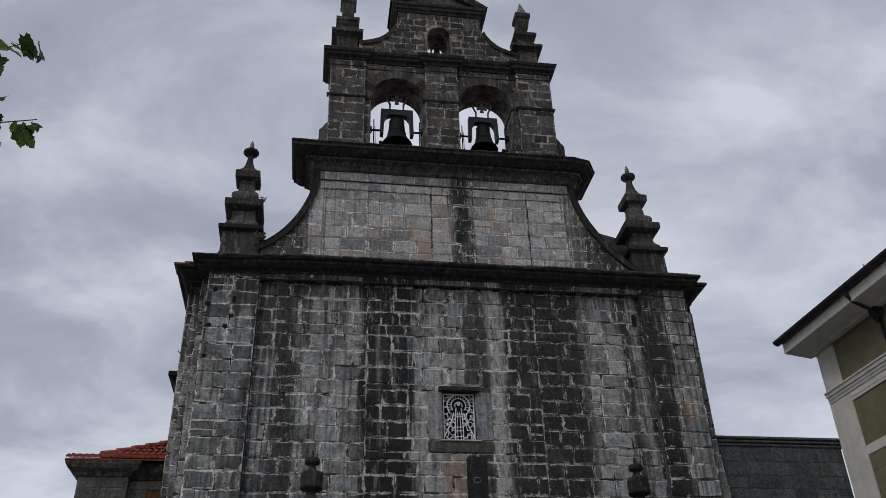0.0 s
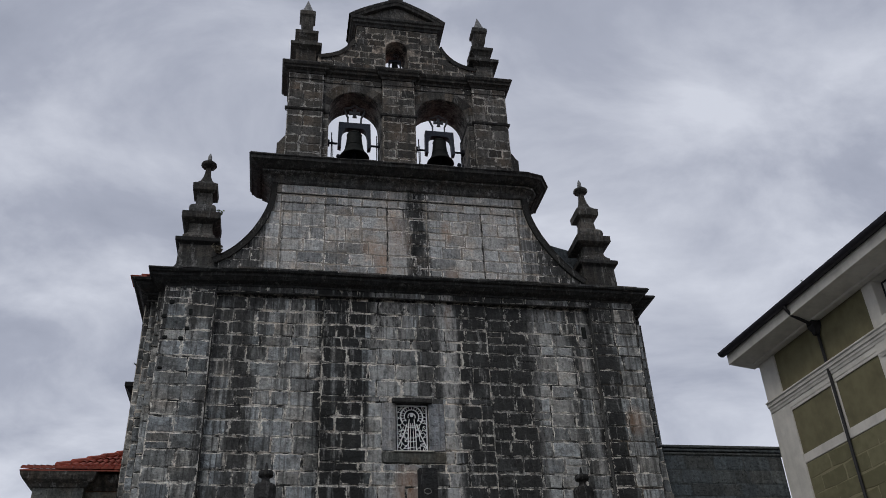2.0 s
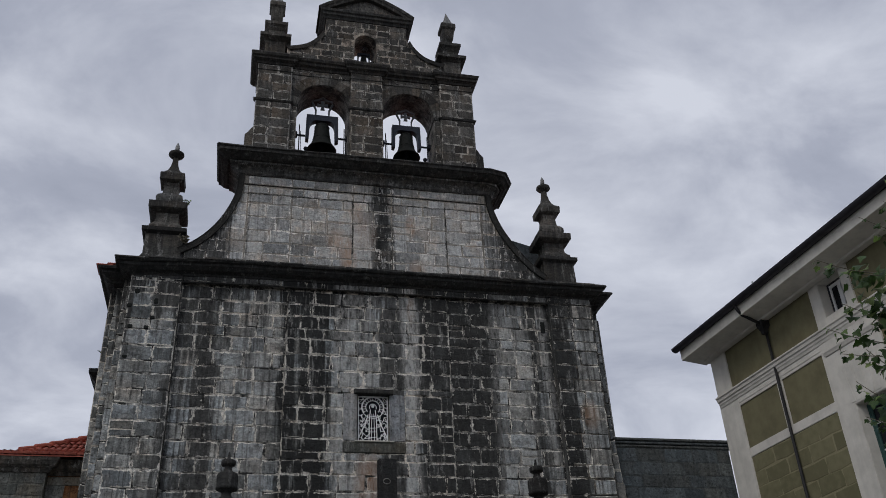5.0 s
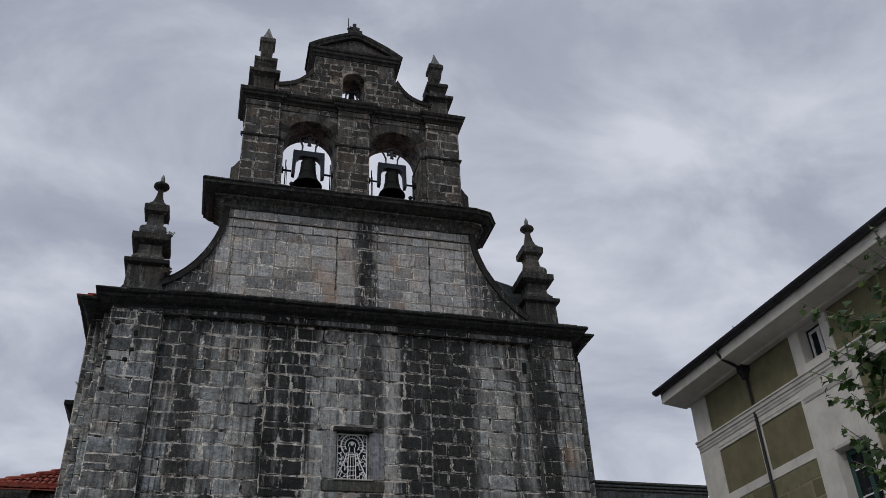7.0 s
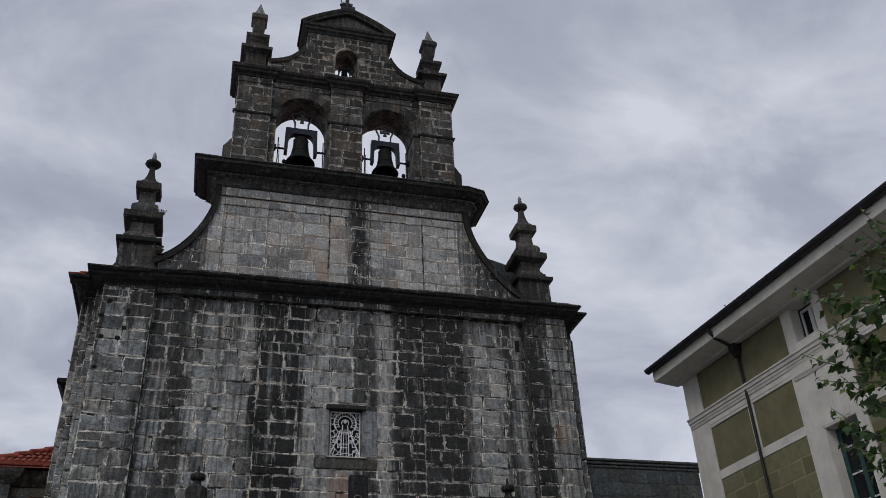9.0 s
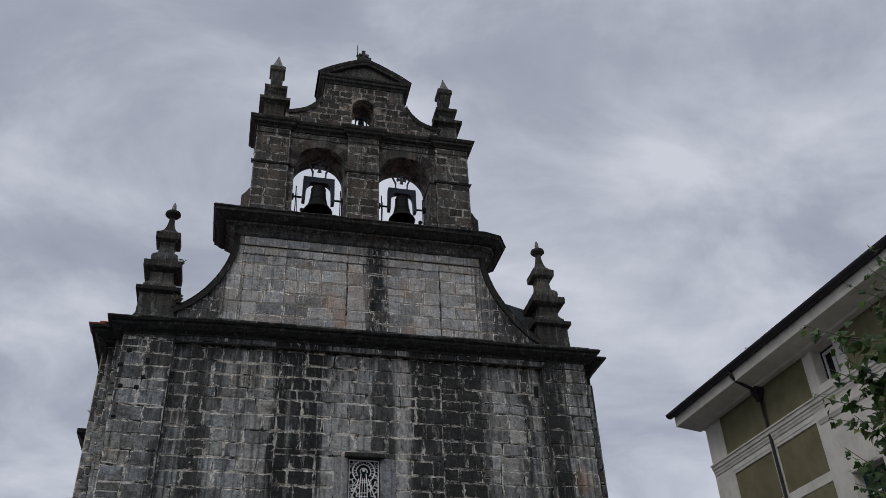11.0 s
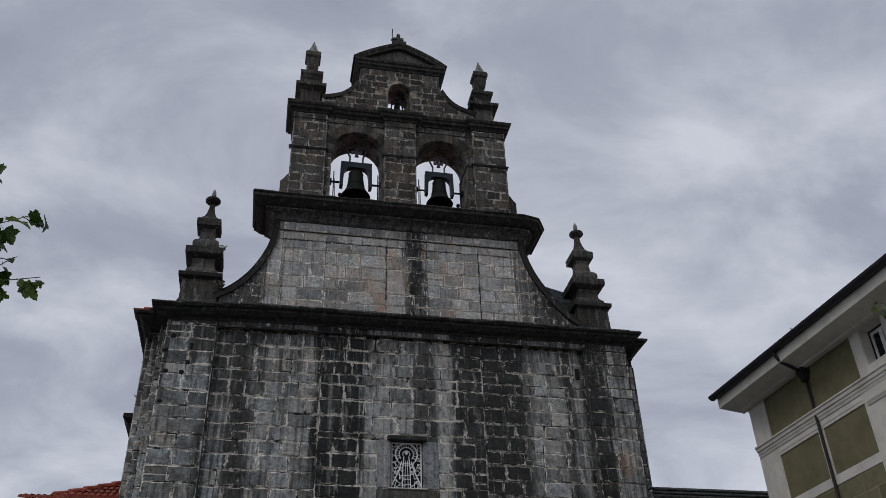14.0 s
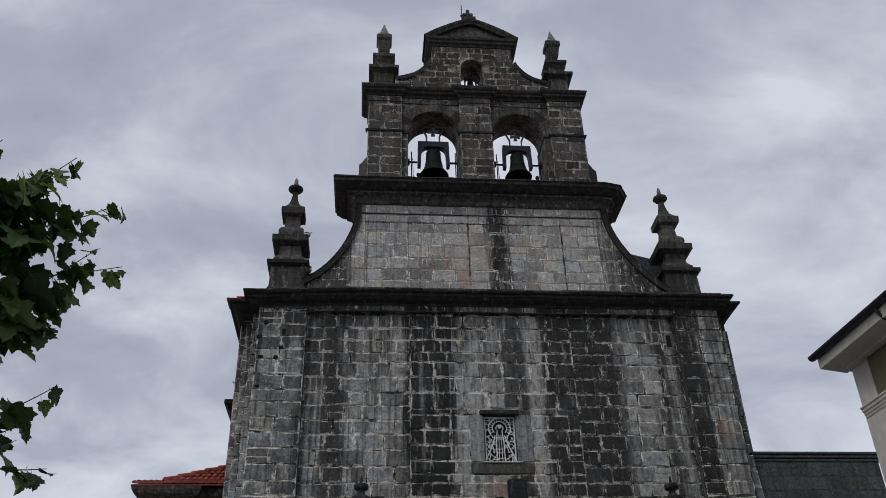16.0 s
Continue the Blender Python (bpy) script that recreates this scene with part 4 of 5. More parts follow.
# ---- bells ----
def make_bell(name, label, x, y, z, size, m_group):
    bell = thing(name, label, "bell", pose(x, y, z), m_group)
    s = size
    prof = [(0.0, 0.0), (0.13, 0.0), (0.17, -0.03), (0.185, -0.09), (0.20, -0.28), (0.225, -0.5), (0.285, -0.66), (0.36, -0.77), (0.38, -0.81), (0.365, -0.815), (0.28, -0.72), (0.0, -0.2)]
    part("bell_body", lathe(bmesh.new(), 0, 0, [(r * s, zz * s) for r, zz in prof], 28), bronze, bell, "dark green-black bronze bell body", smooth=True)
    for zz, r in ((-0.08, 0.186), (-0.46, 0.222), (-0.68, 0.288)):
        part("bell_band", tube(bmesh.new(), [(r * s * math.cos(a), r * s * math.sin(a), zz * s) for a in [2 * math.pi * i / 24 for i in range(25)]], 0.009 * s, 5), bronze, bell)
    for k in (-1, 0, 1):
        part("crown_loop", tube(bmesh.new(), [(s * (0.09 * k - 0.03), 0, 0), (s * (0.10 * k - 0.04), 0, 0.09 * s), (s * 0.10 * k, 0, 0.13 * s), (s * (0.10 * k + 0.04), 0, 0.09 * s), (s * (0.09 * k + 0.03), 0, 0)], 0.018 * s, 6), bronze, bell)
    part("clapper", lathe(bmesh.new(), 0, 0, [(0.012 * s, -0.2 * s), (0.015 * s, -0.6 * s), (0.05 * s, -0.66 * s), (0.055 * s, -0.73 * s), (0.03 * s, -0.79 * s), (0.0, -0.8 * s)], 10), black_iron, bell)
    # inverted U yoke: top bar and two cranked arms that end in the axle pins below
    half = ((0.40, 0.27), (0.415, -0.5), (0.335, -0.52), (0.32, -0.1), (0.295, 0.0), (0.24, 0.07), (0.18, 0.1))
    yoke = prism(bmesh.new(), [(s * a, s * b) for a, b in half] + [(-s * a, s * b) for a, b in half[::-1]], -0.09 * s, 0.09 * s)
    yk = part("yoke", yoke, blue_steel, bell, "blue-grey steel headstock shaped like an inverted U")
    for sgn in (-1, 1):
        part("axle", tube(bmesh.new(), [(sgn * 0.42 * s, 0, -0.37 * s), (sgn * 0.70 * s, 0, -0.37 * s)], 0.028 * s, 8), black_iron, yk)
        part("bearing", boxes((sgn * 0.66 * s - 0.04 * s, sgn * 0.66 * s + 0.04 * s, -0.07 * s, 0.07 * s, -0.44 * s, -0.30 * s), bevel=0.01), black_iron, yk)
        part("headpiece_bar", tube(bmesh.new(), [(sgn * s * a, 0, s * b) for a, b in ((0.17, 0.26), (0.17, 0.5), (0.26, 0.72), (0.255, 0.8), (0.12, 0.83), (0, 0.92))], 0.028 * s, 6), grey_steel, yk, "grey steel bar of the shield-shaped headpiece")
        part("bolt", tube(bmesh.new(), [(sgn * 0.05 * s, 0, 0.26 * s), (sgn * 0.05 * s, 0, 0.33 * s)], 0.015 * s, 6), black_iron, yk)
    cross = prism(bmesh.new(), [(s * a, s * b) for a, b in ((-0.055, 0.52), (0.055, 0.52), (0.022, 0.66), (0.055, 0.8), (-0.055, 0.8), (-0.022, 0.66))], -0.025 * s, 0.025 * s)
    prism(cross, [(s * a, s * b) for a, b in ((-0.14, 0.605), (0, 0.638), (0.14, 0.605), (0.14, 0.715), (0, 0.682), (-0.14, 0.715))], -0.023 * s, 0.023 * s)
    part("yoke_cross", cross, grey_steel, yk, "small flared steel cross")
    return bell


make_bell("church_bell", "large dark bronze bell hanging in an arch of the gable", -1.09, 0.45, 15.90, 1.0, "gable bells")
make_bell("church_bell", "dark bronze bell hanging in an arch of the gable", 1.10, 0.45, 15.87, 0.92, "gable bells")
make_bell("small_bell", "small dark bell in the niche of the crowning gable", -0.02, 0.45, 18.42, 0.42, "gable bells")
for x, z in ((-1.66, 14.62), (-0.52, 14.62), (0.56, 14.62), (1.66, 14.62)):
    motor = thing("bell_post", "thin iron post beside the bell bearing", "bracket", pose(x, 0.45, z))
    part("post", tube(bmesh.new(), [(0, 0, 0), (0, 0, 1.25)], 0.014, 6), black_iron, motor)
    part("stay", tube(bmesh.new(), [(0.06, 0.05, 0), (0.03, 0.02, 1.05)], 0.009, 5), black_iron, motor)
for x in (-1.50, 1.53):
    lamp = thing("ball_light", "small round lamp on the sill of the bell opening", "lamp", pose(x, 0.2, 14.62))
    part("stem", tube(bmesh.new(), [(0, 0, 0), (0, 0, 0.28)], 0.012, 6), black_iron, lamp)
    part("ball", lathe(bmesh.new(), 0, 0, [(0.0, 0.26), (0.04, 0.28), (0.055, 0.32), (0.04, 0.36), (0.0, 0.38)], 12), black_iron, lamp, smooth=True)

# ---- nave and annex behind ----
def tile_rows(bm, x0, x1, y0, z0, run, rise, pitch=0.135, hip=0.0):
    """Barrel tiles: half-round ridges that climb from the eave at y0 by run and rise, each course lapped on the last."""
    slope = math.hypot(run, rise)
    d = Vector((0, run / slope, rise / slope))
    up = Vector((0, -rise / slope, run / slope))
    k = int((x1 - x0) / pitch)
    for i in range(k):
        cx = x0 + (i + 0.5) * (x1 - x0) / k
        reach = slope * min(1.0, (i + 0.6) / k / hip) if hip else slope
        for c in range(int(reach / 0.38) + 1):
            jit = random.uniform(-0.012, 0.012)
            a, b = c * 0.38, min(reach, (c + 1) * 0.38 + 0.05)
            rings = []
            for s, lift, rr in ((a, 0.03, 0.066), (b, 0.008, 0.056)):
                p = Vector((cx + jit, y0, z0)) + d * s + up * lift
                rings.append([bm.verts.new(p + Vector((math.cos(t), 0, 0)) * rr + up * rr * math.sin(t)) for t in [math.pi * q / 6 for q in range(7)]])
            for q in range(6):
                bm.faces.new((rings[0][q], rings[0][q + 1], rings[1][q + 1], rings[1][q]))
            if c == 0:
                bm.faces.new(rings[0])
    base = [bm.verts.new(p) for p in (Vector((x0, y0, z0)), Vector((x1, y0, z0)), Vector((x1, y0, z0)) + d * slope, Vector((x0 + (x1 - x0) * hip, y0, z0)) + d * slope)]
    low = [bm.verts.new(v.co - Vector((0, 0, 0.02))) for v in base]
    bm.faces.new(base)
    bm.faces.new(low[::-1])
    for i in range(4):
        bm.faces.new((base[i], low[i], low[(i + 1) % 4], base[(i + 1) % 4]))
    return bm


nave = thing("nave", "long stone nave behind the church front", "church nave")
part("nave_wall", boxes((-5.75, 5.75, 2.3, 24.0, 0, 9.5)), stone_annex, nave)
part("nave_cornice", sweep(bmesh.new(), [(-5.75, 24.0), (-5.75, 2.95), (5.75, 2.95), (5.75, 24.0)], [(-0.2, 9.1), (0.05, 9.12), (0.08, 9.3), (0.13, 9.5), (0.22, 9.66), (0.3, 9.76), (0.33, 9.78), (0.33, 9.88), (-0.2, 9.94)]), stone_cornice, nave)
part("nave_roof", prism(bmesh.new(), [(-5.9, 9.9), (5.9, 9.9), (0, 11.15)], 3.0, 24.0), roof_tile, nave)

annex = thing("annex", "low stone annex with a red clay tile roof beside the church", "annex")
annex_corner = part("corner_wall", boxes((-7.70, -6.66, 3.0, 7.0, 0, 7.62)), stone_annex, annex)
part("side_wall", boxes((-6.66, -5.76, 3.25, 7.0, 0, 7.62)), ochre_render, annex, "rust-stained rendered wall")
part("stone_pier", boxes((-6.655, -6.28, 3.215, 3.247, 0, 7.315)), stone_annex, annex)
part("wall_band", boxes((-6.65, -5.76, 3.2, 3.245, 7.32, 7.5)), stone_annex, annex)
part("annex_cornice", sweep(bmesh.new(), [(-7.70, 7.0), (-7.70, 3.0), (-6.66, 3.0), (-6.66, 3.25), (-5.78, 3.25)], [(-0.2, 7.52), (0.05, 7.53), (0.1, 7.6), (0.2, 7.66), (0.25, 7.74), (0.27, 7.83), (-0.2, 7.86)]), stone_bed, annex)
part("roof_curb", boxes((-7.0, -5.77, 3.24, 4.4, 7.63, 8.07)), ochre_render, annex)
part("lower_roof", tile_rows(bmesh.new(), -7.97, -5.78, 2.72, 7.835, 0.7, 0.25), roof_tile, annex, "red clay barrel tiles")
annex_stones = stone_meshes("stone", stone_annex)
for i in range(6):
    a, b = (Vector((-7.3, 3.05, 8.03)).lerp(Vector((-5.78, 4.78, 9.02)), f / 6) for f in (i, i + 1.12))
    part("hip_tile", tube(bmesh.new(), [a, b - Vector((0, 0, 0.02))], 0.085, 10, 0.07), roof_tile, annex)
part("upper_roof", tile_rows(bmesh.new(), -7.3, -5.78, 3.05, 7.98, 1.7, 0.93, hip=1.0), roof_tile, annex, "red clay barrel tiles")

# ---- slate-stone wall between church and house ----
link = thing("link_wall", "dark slate-stone wall with a layered slate coping", "wall")
link_body = part("wall_body", boxes((5.6, 8.44, 0.33, 0.9, 0, 7.6)), stone_slate, link)
for i, (z, d) in enumerate(((7.58, 0.30), (7.65, 0.27), (7.72, 0.24))):
    part("coping_slate", boxes((5.6, 8.50 - 0.01 * i, d, 0.95, z, z + 0.055), bevel=0.012), stone_slate, link)
toothing = part("toothing", prism(bmesh.new(), [(5.48, 5.0), (5.76, 5.0), (5.6, 7.62), (5.48, 7.62)], 0.2, 0.36), mortar_lower, church)
slate_stones = stone_meshes("stone", stone_slate)
random.seed(31)
lay_courses(link_body, slate_stones, [5.6, 6.0, 6.3, 6.68, 6.95, 7.25, 7.56], lambda z: (5.6, 8.44), 0.33, (0.3, 0.75), depth=0.02)

# ---- the house with olive panels ----
house = thing("house", "olive and white rendered town house with wide white eaves", "house", pose(8.436, 0.22, 0, 0, 0, -86))
LONG, DEEP = 13.4, 9.0
BAYS = (3.64, 8.17)
holes = []
for b in BAYS:
    holes += [(b + 0.39, b + 1.05, 8.95, 9.715), (b + 0.5, b + 1.36, 5.1, 7.11), (b + 0.5, b + 1.36, 1.0, 3.2)]
bm = holed_wall(bmesh.new(), 0, LONG, 0, 9.9, 0, 0.4, holes)
part("front_wall", bm, olive_render, house, "olive green rendered wall")
part("rear_body", boxes((0, LONG, 0.7, DEEP, 0, 9.9)), white_plaster, house)
for x in (-0.02, LONG):
    part("end_wall", boxes((x, x + 0.02, -0.03, DEEP, 0, 9.9)), white_plaster, house, "white plastered end wall")
part("ceiling_fill", boxes((0.0, LONG, 0.4, 0.7, 9.7, 9.9)), white_plaster, house)


def white_trim(name, x0, x1, z0, z1, y=-0.035, bev=0.006):
    return part(name, boxes((x0, x1, y, -0.001, z0, z1), bevel=bev), white_plaster, house)


white_trim("corner_strip", 0.0, 0.58, 8.81, 9.9)
white_trim("corner_strip", -0.02, 0.71, 0.0, 8.53)
white_trim("eave_strip", 0.58, LONG, 9.73, 9.9, -0.03)
for b in (0.0, 1.0):
    x = 0.71 if not b else 5.24
    white_trim("panel_strip", x, x + 2.93, 7.15, 7.345, -0.03)
    white_trim("panel_strip", x, x + 2.93, 4.2, 4.45, -0.03)
    white_trim("panel_strip", x, x + 2.93, 8.335, 8.53, -0.025)
    white_trim("panel_strip", x, x + 2.93, 8.40, 8.529, -0.034)
    white_trim("panel_post", x + 1.40, x + 1.58, 7.345, 8.335, -0.028)
white_trim("end_strip", 9.77, LONG, 0.0, 8.53)
for b in BAYS:
    # surrounds of an attic window and of the tall window under it
    bm = holed_wall(bmesh.new(), b + 0.11, b + 1.27, 8.81, 9.73, -0.04, -0.001, [(b + 0.39, b + 1.05, 8.95, 9.715)])
    part("attic_surround", bm, white_plaster, house)
    bm = holed_wall(bmesh.new(), b, b + 1.6, 4.2, 8.53, -0.045, -0.001, [(b + 0.5, b + 1.36, 5.1, 7.11)])
    part("window_surround", bm, white_plaster, house, "white plaster window surround with a flat keystone arch")
    part("label_moulding", sweep(bmesh.new(), [(b + 0.14, -0.02), (b + 0.14, -0.045), (b + 1.46, -0.045), (b + 1.46, -0.02)], [(0, 8.22), (0.02, 8.23), (0.035, 8.27), (0.05, 8.30), (0.05, 8.33), (0, 8.34)]), white_plaster, house)
    for k in range(-2, 3):
        cx = b + 0.83 + k * 0.16
        bm = bmesh.new()
        prism(bm, [(cx - 0.07 + k * 0.01, 7.15), (cx + 0.07 + k * 0.01, 7.15), (cx + 0.085 + k * 0.075, 7.82), (cx - 0.085 + k * 0.075, 7.82)], -0.055, -0.046)
        part("voussoir", bm, white_plaster, house)
    for z0, z1, name in ((8.95, 9.715, "attic_window"), (5.1, 7.11, "tall_window"), (1.0, 3.2, "tall_window")):
        x0, x1 = (b + 0.39, b + 1.05) if name == "attic_window" else (b + 0.5, b + 1.36)
        fr = part(name, holed_wall(bmesh.new(), x0, x1, z0, z1, 0.2, 0.27, [(x0 + 0.05, x1 - 0.05, z0 + 0.05, z1 - 0.05)]), green_paint if name != "attic_window" else gutter_metal, house, "wooden casement window")
        cx = (x0 + x1) / 2
        for p0, p1 in ((x0 + 0.05, cx), (cx, x1 - 0.05)):
            sash = part("sash", holed_wall(bmesh.new(), p0, p1, z0 + 0.05, z1 - 0.05, 0.21, 0.26, [(p0 + 0.05, p1 - 0.05, z0 + 0.11, z1 - 0.11)]), white_paint if name == "attic_window" else green_paint, fr)
            part("pane", boxes((p0 + 0.05, p1 - 0.05, 0.235, 0.241, z0 + 0.11, z1 - 0.11)), dark_glass, fr)
            if z1 - z0 > 1:
                for q in (0.3, 0.55, 0.8):
                    zz = z0 + (z1 - z0) * q
                    part("glazing_bar", boxes((p0 + 0.05, p1 - 0.05, 0.22, 0.255, zz - 0.014, zz + 0.014)), white_paint, fr)
        for lx, ly in ((x0, x0 + 0.012), (x1 - 0.012, x1)):
            part("reveal", boxes((lx, ly, -0.03, 0.199, z0, z1)), white_plaster, fr, "white plastered window reveal")
        for lz, mz in ((z0, z0 + 0.012), (z1 - 0.012, z1)):
            part("reveal", boxes((x0 + 0.0125, x1 - 0.0125, -0.03, 0.199, lz, mz)), white_plaster, fr, "white plastered window reveal")
        # added near-black sheet, the darkness of the unlit interior put into its colour
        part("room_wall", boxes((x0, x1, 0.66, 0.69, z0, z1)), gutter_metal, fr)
    part("window_sill", boxes((b + 0.34, b + 1.5, -0.09, 0.19, 5.02, 5.098), bevel=0.01), white_plaster, house)
BAND = [(0, 8.52), (0.05, 8.52), (0.065, 8.57), (0.08, 8.59), (0.085, 8.63), (0.11, 8.65), (0.12, 8.71), (0.145, 8.73), (0.145, 8.76), (0, 8.81)]
part("band_moulding", sweep(bmesh.new(), [(0.03, 0.0), (LONG, 0.0)], BAND), white_plaster, house, "white moulded band with some damp stains")
bm = bmesh.new()
prism_pts = [(0.0, 9.735), (-0.66, 9.81), (-0.66, 10.05), (0.0, 10.17)]
a = [bm.verts.new((-0.25, y, z)) for y, z in prism_pts]
b = [bm.verts.new((LONG + 0.4, y, z)) for y, z in prism_pts]
bm.faces.new(a)
bm.faces.new(b[::-1])
for i in range(4):
    bm.faces.new((a[i], b[i], b[(i + 1) % 4], a[(i + 1) % 4]))
eaves = part("eave_box", bm, white_plaster, house, "wide white boxed eaves")
part("eave_bed_moulding", boxes((-0.02, LONG, -0.2, -0.047, 9.712, 9.8), bevel=0.012), white_plaster, house)
part("gable_eave", boxes((-0.25, -0.022, 0.002, DEEP, 9.78, 10.1)), white_plaster, house)
bm = bmesh.new()
prof = [(0.14 * math.cos(t) * 0.75, 0.10 * math.sin(t)) for t in [math.pi + math.pi * i / 8 for i in range(9)]]
prof += [(x * 0.88, z * 0.88) for x, z in prof[::-1]]
a = [bm.verts.new((-0.33, -0.745 + y, 10.125 + z)) for y, z in prof]
b = [bm.verts.new((LONG + 0.5, -0.745 + y, 10.125 + z)) for y, z in prof]
bm.faces.new(a)
bm.faces.new(b[::-1])
for i in range(len(prof)):
    bm.faces.new((a[i], b[i], b[(i + 1) % len(prof)], a[(i + 1) % len(prof)]))
part("gutter", bm, gutter_metal, house, "black half-round gutter")
part("roof", prism(bmesh.new(), [(0.4, 10.13), (LONG - 0.4, 10.13), (LONG - 4.2, 10.5), (4.2, 10.5)], 1.5, DEEP), roof_tile, house)
part("roof_edge", boxes((-0.30, LONG + 0.5, -0.68, 0.19, 10.07, 10.16), bevel=0.02), gutter_metal, house)
pipe = part("downpipe", tube(bmesh.new(), [(2.25, -0.075, 9.5), (2.23, -0.075, 4.0), (2.23, -0.075, 0.05)], 0.034, 10), pipe_metal, house, "dark metal downpipe", smooth=True)
part("pipe_elbow", tube(bmesh.new(), [(2.3, -0.75, 10.06), (2.3, -0.74, 9.94), (2.28, -0.62, 9.82), (2.27, -0.28, 9.69), (2.25, -0.12, 9.63)], 0.035, 8), pipe_metal, pipe, smooth=True)
part("hopper", loft_square(bmesh.new(), 2.25, -0.11, [(0.05, 9.42), (0.06, 9.5), (0.1, 9.6), (0.1, 9.72)]), pipe_metal, pipe, "square rainwater hopper")
# rendered blocks with paler joints under the panels
random.seed(77)
blocks_back = [part("block_panel", boxes((x0, x1, -0.012, -0.001, 4.455, 7.145)), joint_render, house, "olive render scored into large blocks") for x0, x1 in ((0.715, 3.635), (5.245, 8.165))]
block_meshes = stone_meshes("block", olive_block, 5)
for back, x0, x1 in ((blocks_back[0], 0.72, 3.63), (blocks_back[1], 5.25, 8.16)):
    for k in range(8):
        z0 = 7.14 - (k + 1) * 0.34
        cuts = [x0] + [x0 + (0.37 if k % 2 else 0.74) + 0.74 * i for i in range(4)]
        cuts = [c for c in cuts if c < x1 - 0.15] + [x1]
        for p, q in zip(cuts, cuts[1:]):
            ob = lay_stone(back, block_meshes, p, q, -0.012, z0, z0 + 0.34, 0.012, 0.02)
            ob.name = "block"


# ---- trees ----
def leaf_mesh(name, seed, material=leaf_green):
    random.seed(seed)
    bm = bmesh.new()
    half = [(0.0, 0.0), (0.12, -0.06), (0.28, -0.06), (0.40, 0.0), (0.54, 0.0), (0.51, 0.11), (0.45, 0.18), (0.51, 0.25), (0.64, 0.33), (0.59, 0.43), (0.66, 0.55), (0.49, 0.55), (0.41, 0.62), (0.30, 0.59), (0.33, 0.71), (0.22, 0.77), (0.22, 0.87), (0.10, 0.93), (0.0, 1.05)]
    j = lambda: random.uniform(-0.025, 0.025)
    right = [bm.verts.new((x + (j() if x else 0), z + j(), 0.16 * x * x + 0.10 * math.sin(3 * z) - 0.22 * z * z + 0.06 * x)) for x, z in half]
    left = [right[0]] + [bm.verts.new((-x + j(), z + j(), 0.16 * x * x + 0.10 * math.sin(3 * z) - 0.22 * z * z + 0.05 * x)) for x, z in half[1:-1]] + [right[-1]]
    spine = [right[0]] + [bm.verts.new((0, s, 0.08 * math.sin(3 * s) - 0.22 * s * s - 0.03)) for s in (0.2, 0.4, 0.55, 0.75)] + [right[-1]]
    at = (0, 4, 7, 13, 15, 18)
    for side in (right, left):
        for i in range(5):
            ring = [spine[i]] + side[at[i]:at[i + 1] + 1] + [spine[i + 1]]
            seen = []
            for v in ring:
                if v not in seen:
                    seen.append(v)
            if len(seen) >= 3:
                bm.faces.new(seen)
    tube(bm, [(0, 0, 0), (0, -0.18, 0.02), (0, -0.34, 0.06)], 0.012, 4)
    return mesh_of(name, bm, material)


LEAVES = [leaf_mesh("leaf", s) for s in range(6)]
DRY_LEAVES = [leaf_mesh("dry_leaf", s, bark) for s in range(3)]


def hang_leaf(parent, at, size, facing, kinds=LEAVES):
    """A leaf on its stalk at a point, blade roughly level and drooping, turned towards facing."""
    ob = new("leaf", random.choice(kinds))
    ob.parent = parent
    spin = facing + random.uniform(-1.3, 1.3)
    tilt = random.uniform(-1.35, -0.2)
    rot = Euler((0, 0, spin)).to_matrix() @ Euler((tilt, random.uniform(-0.6, 0.6), 0)).to_matrix()
    ob.matrix_basis = Matrix.Translation(at) @ rot.to_4x4() @ Matrix.Scale(size, 4)
    return ob


def limb_points(a, b, sag=0.1, k=6):
    a, b = Vector(a), Vector(b)
    side = Vector((random.uniform(-1, 1), random.uniform(-1, 1), 0)) * 0.06 * (b - a).length
    return [a.lerp(b, i / k) + (side + Vector((0, 0, -sag * (b - a).length))) * math.sin(math.pi * i / k) for i in range(k + 1)]


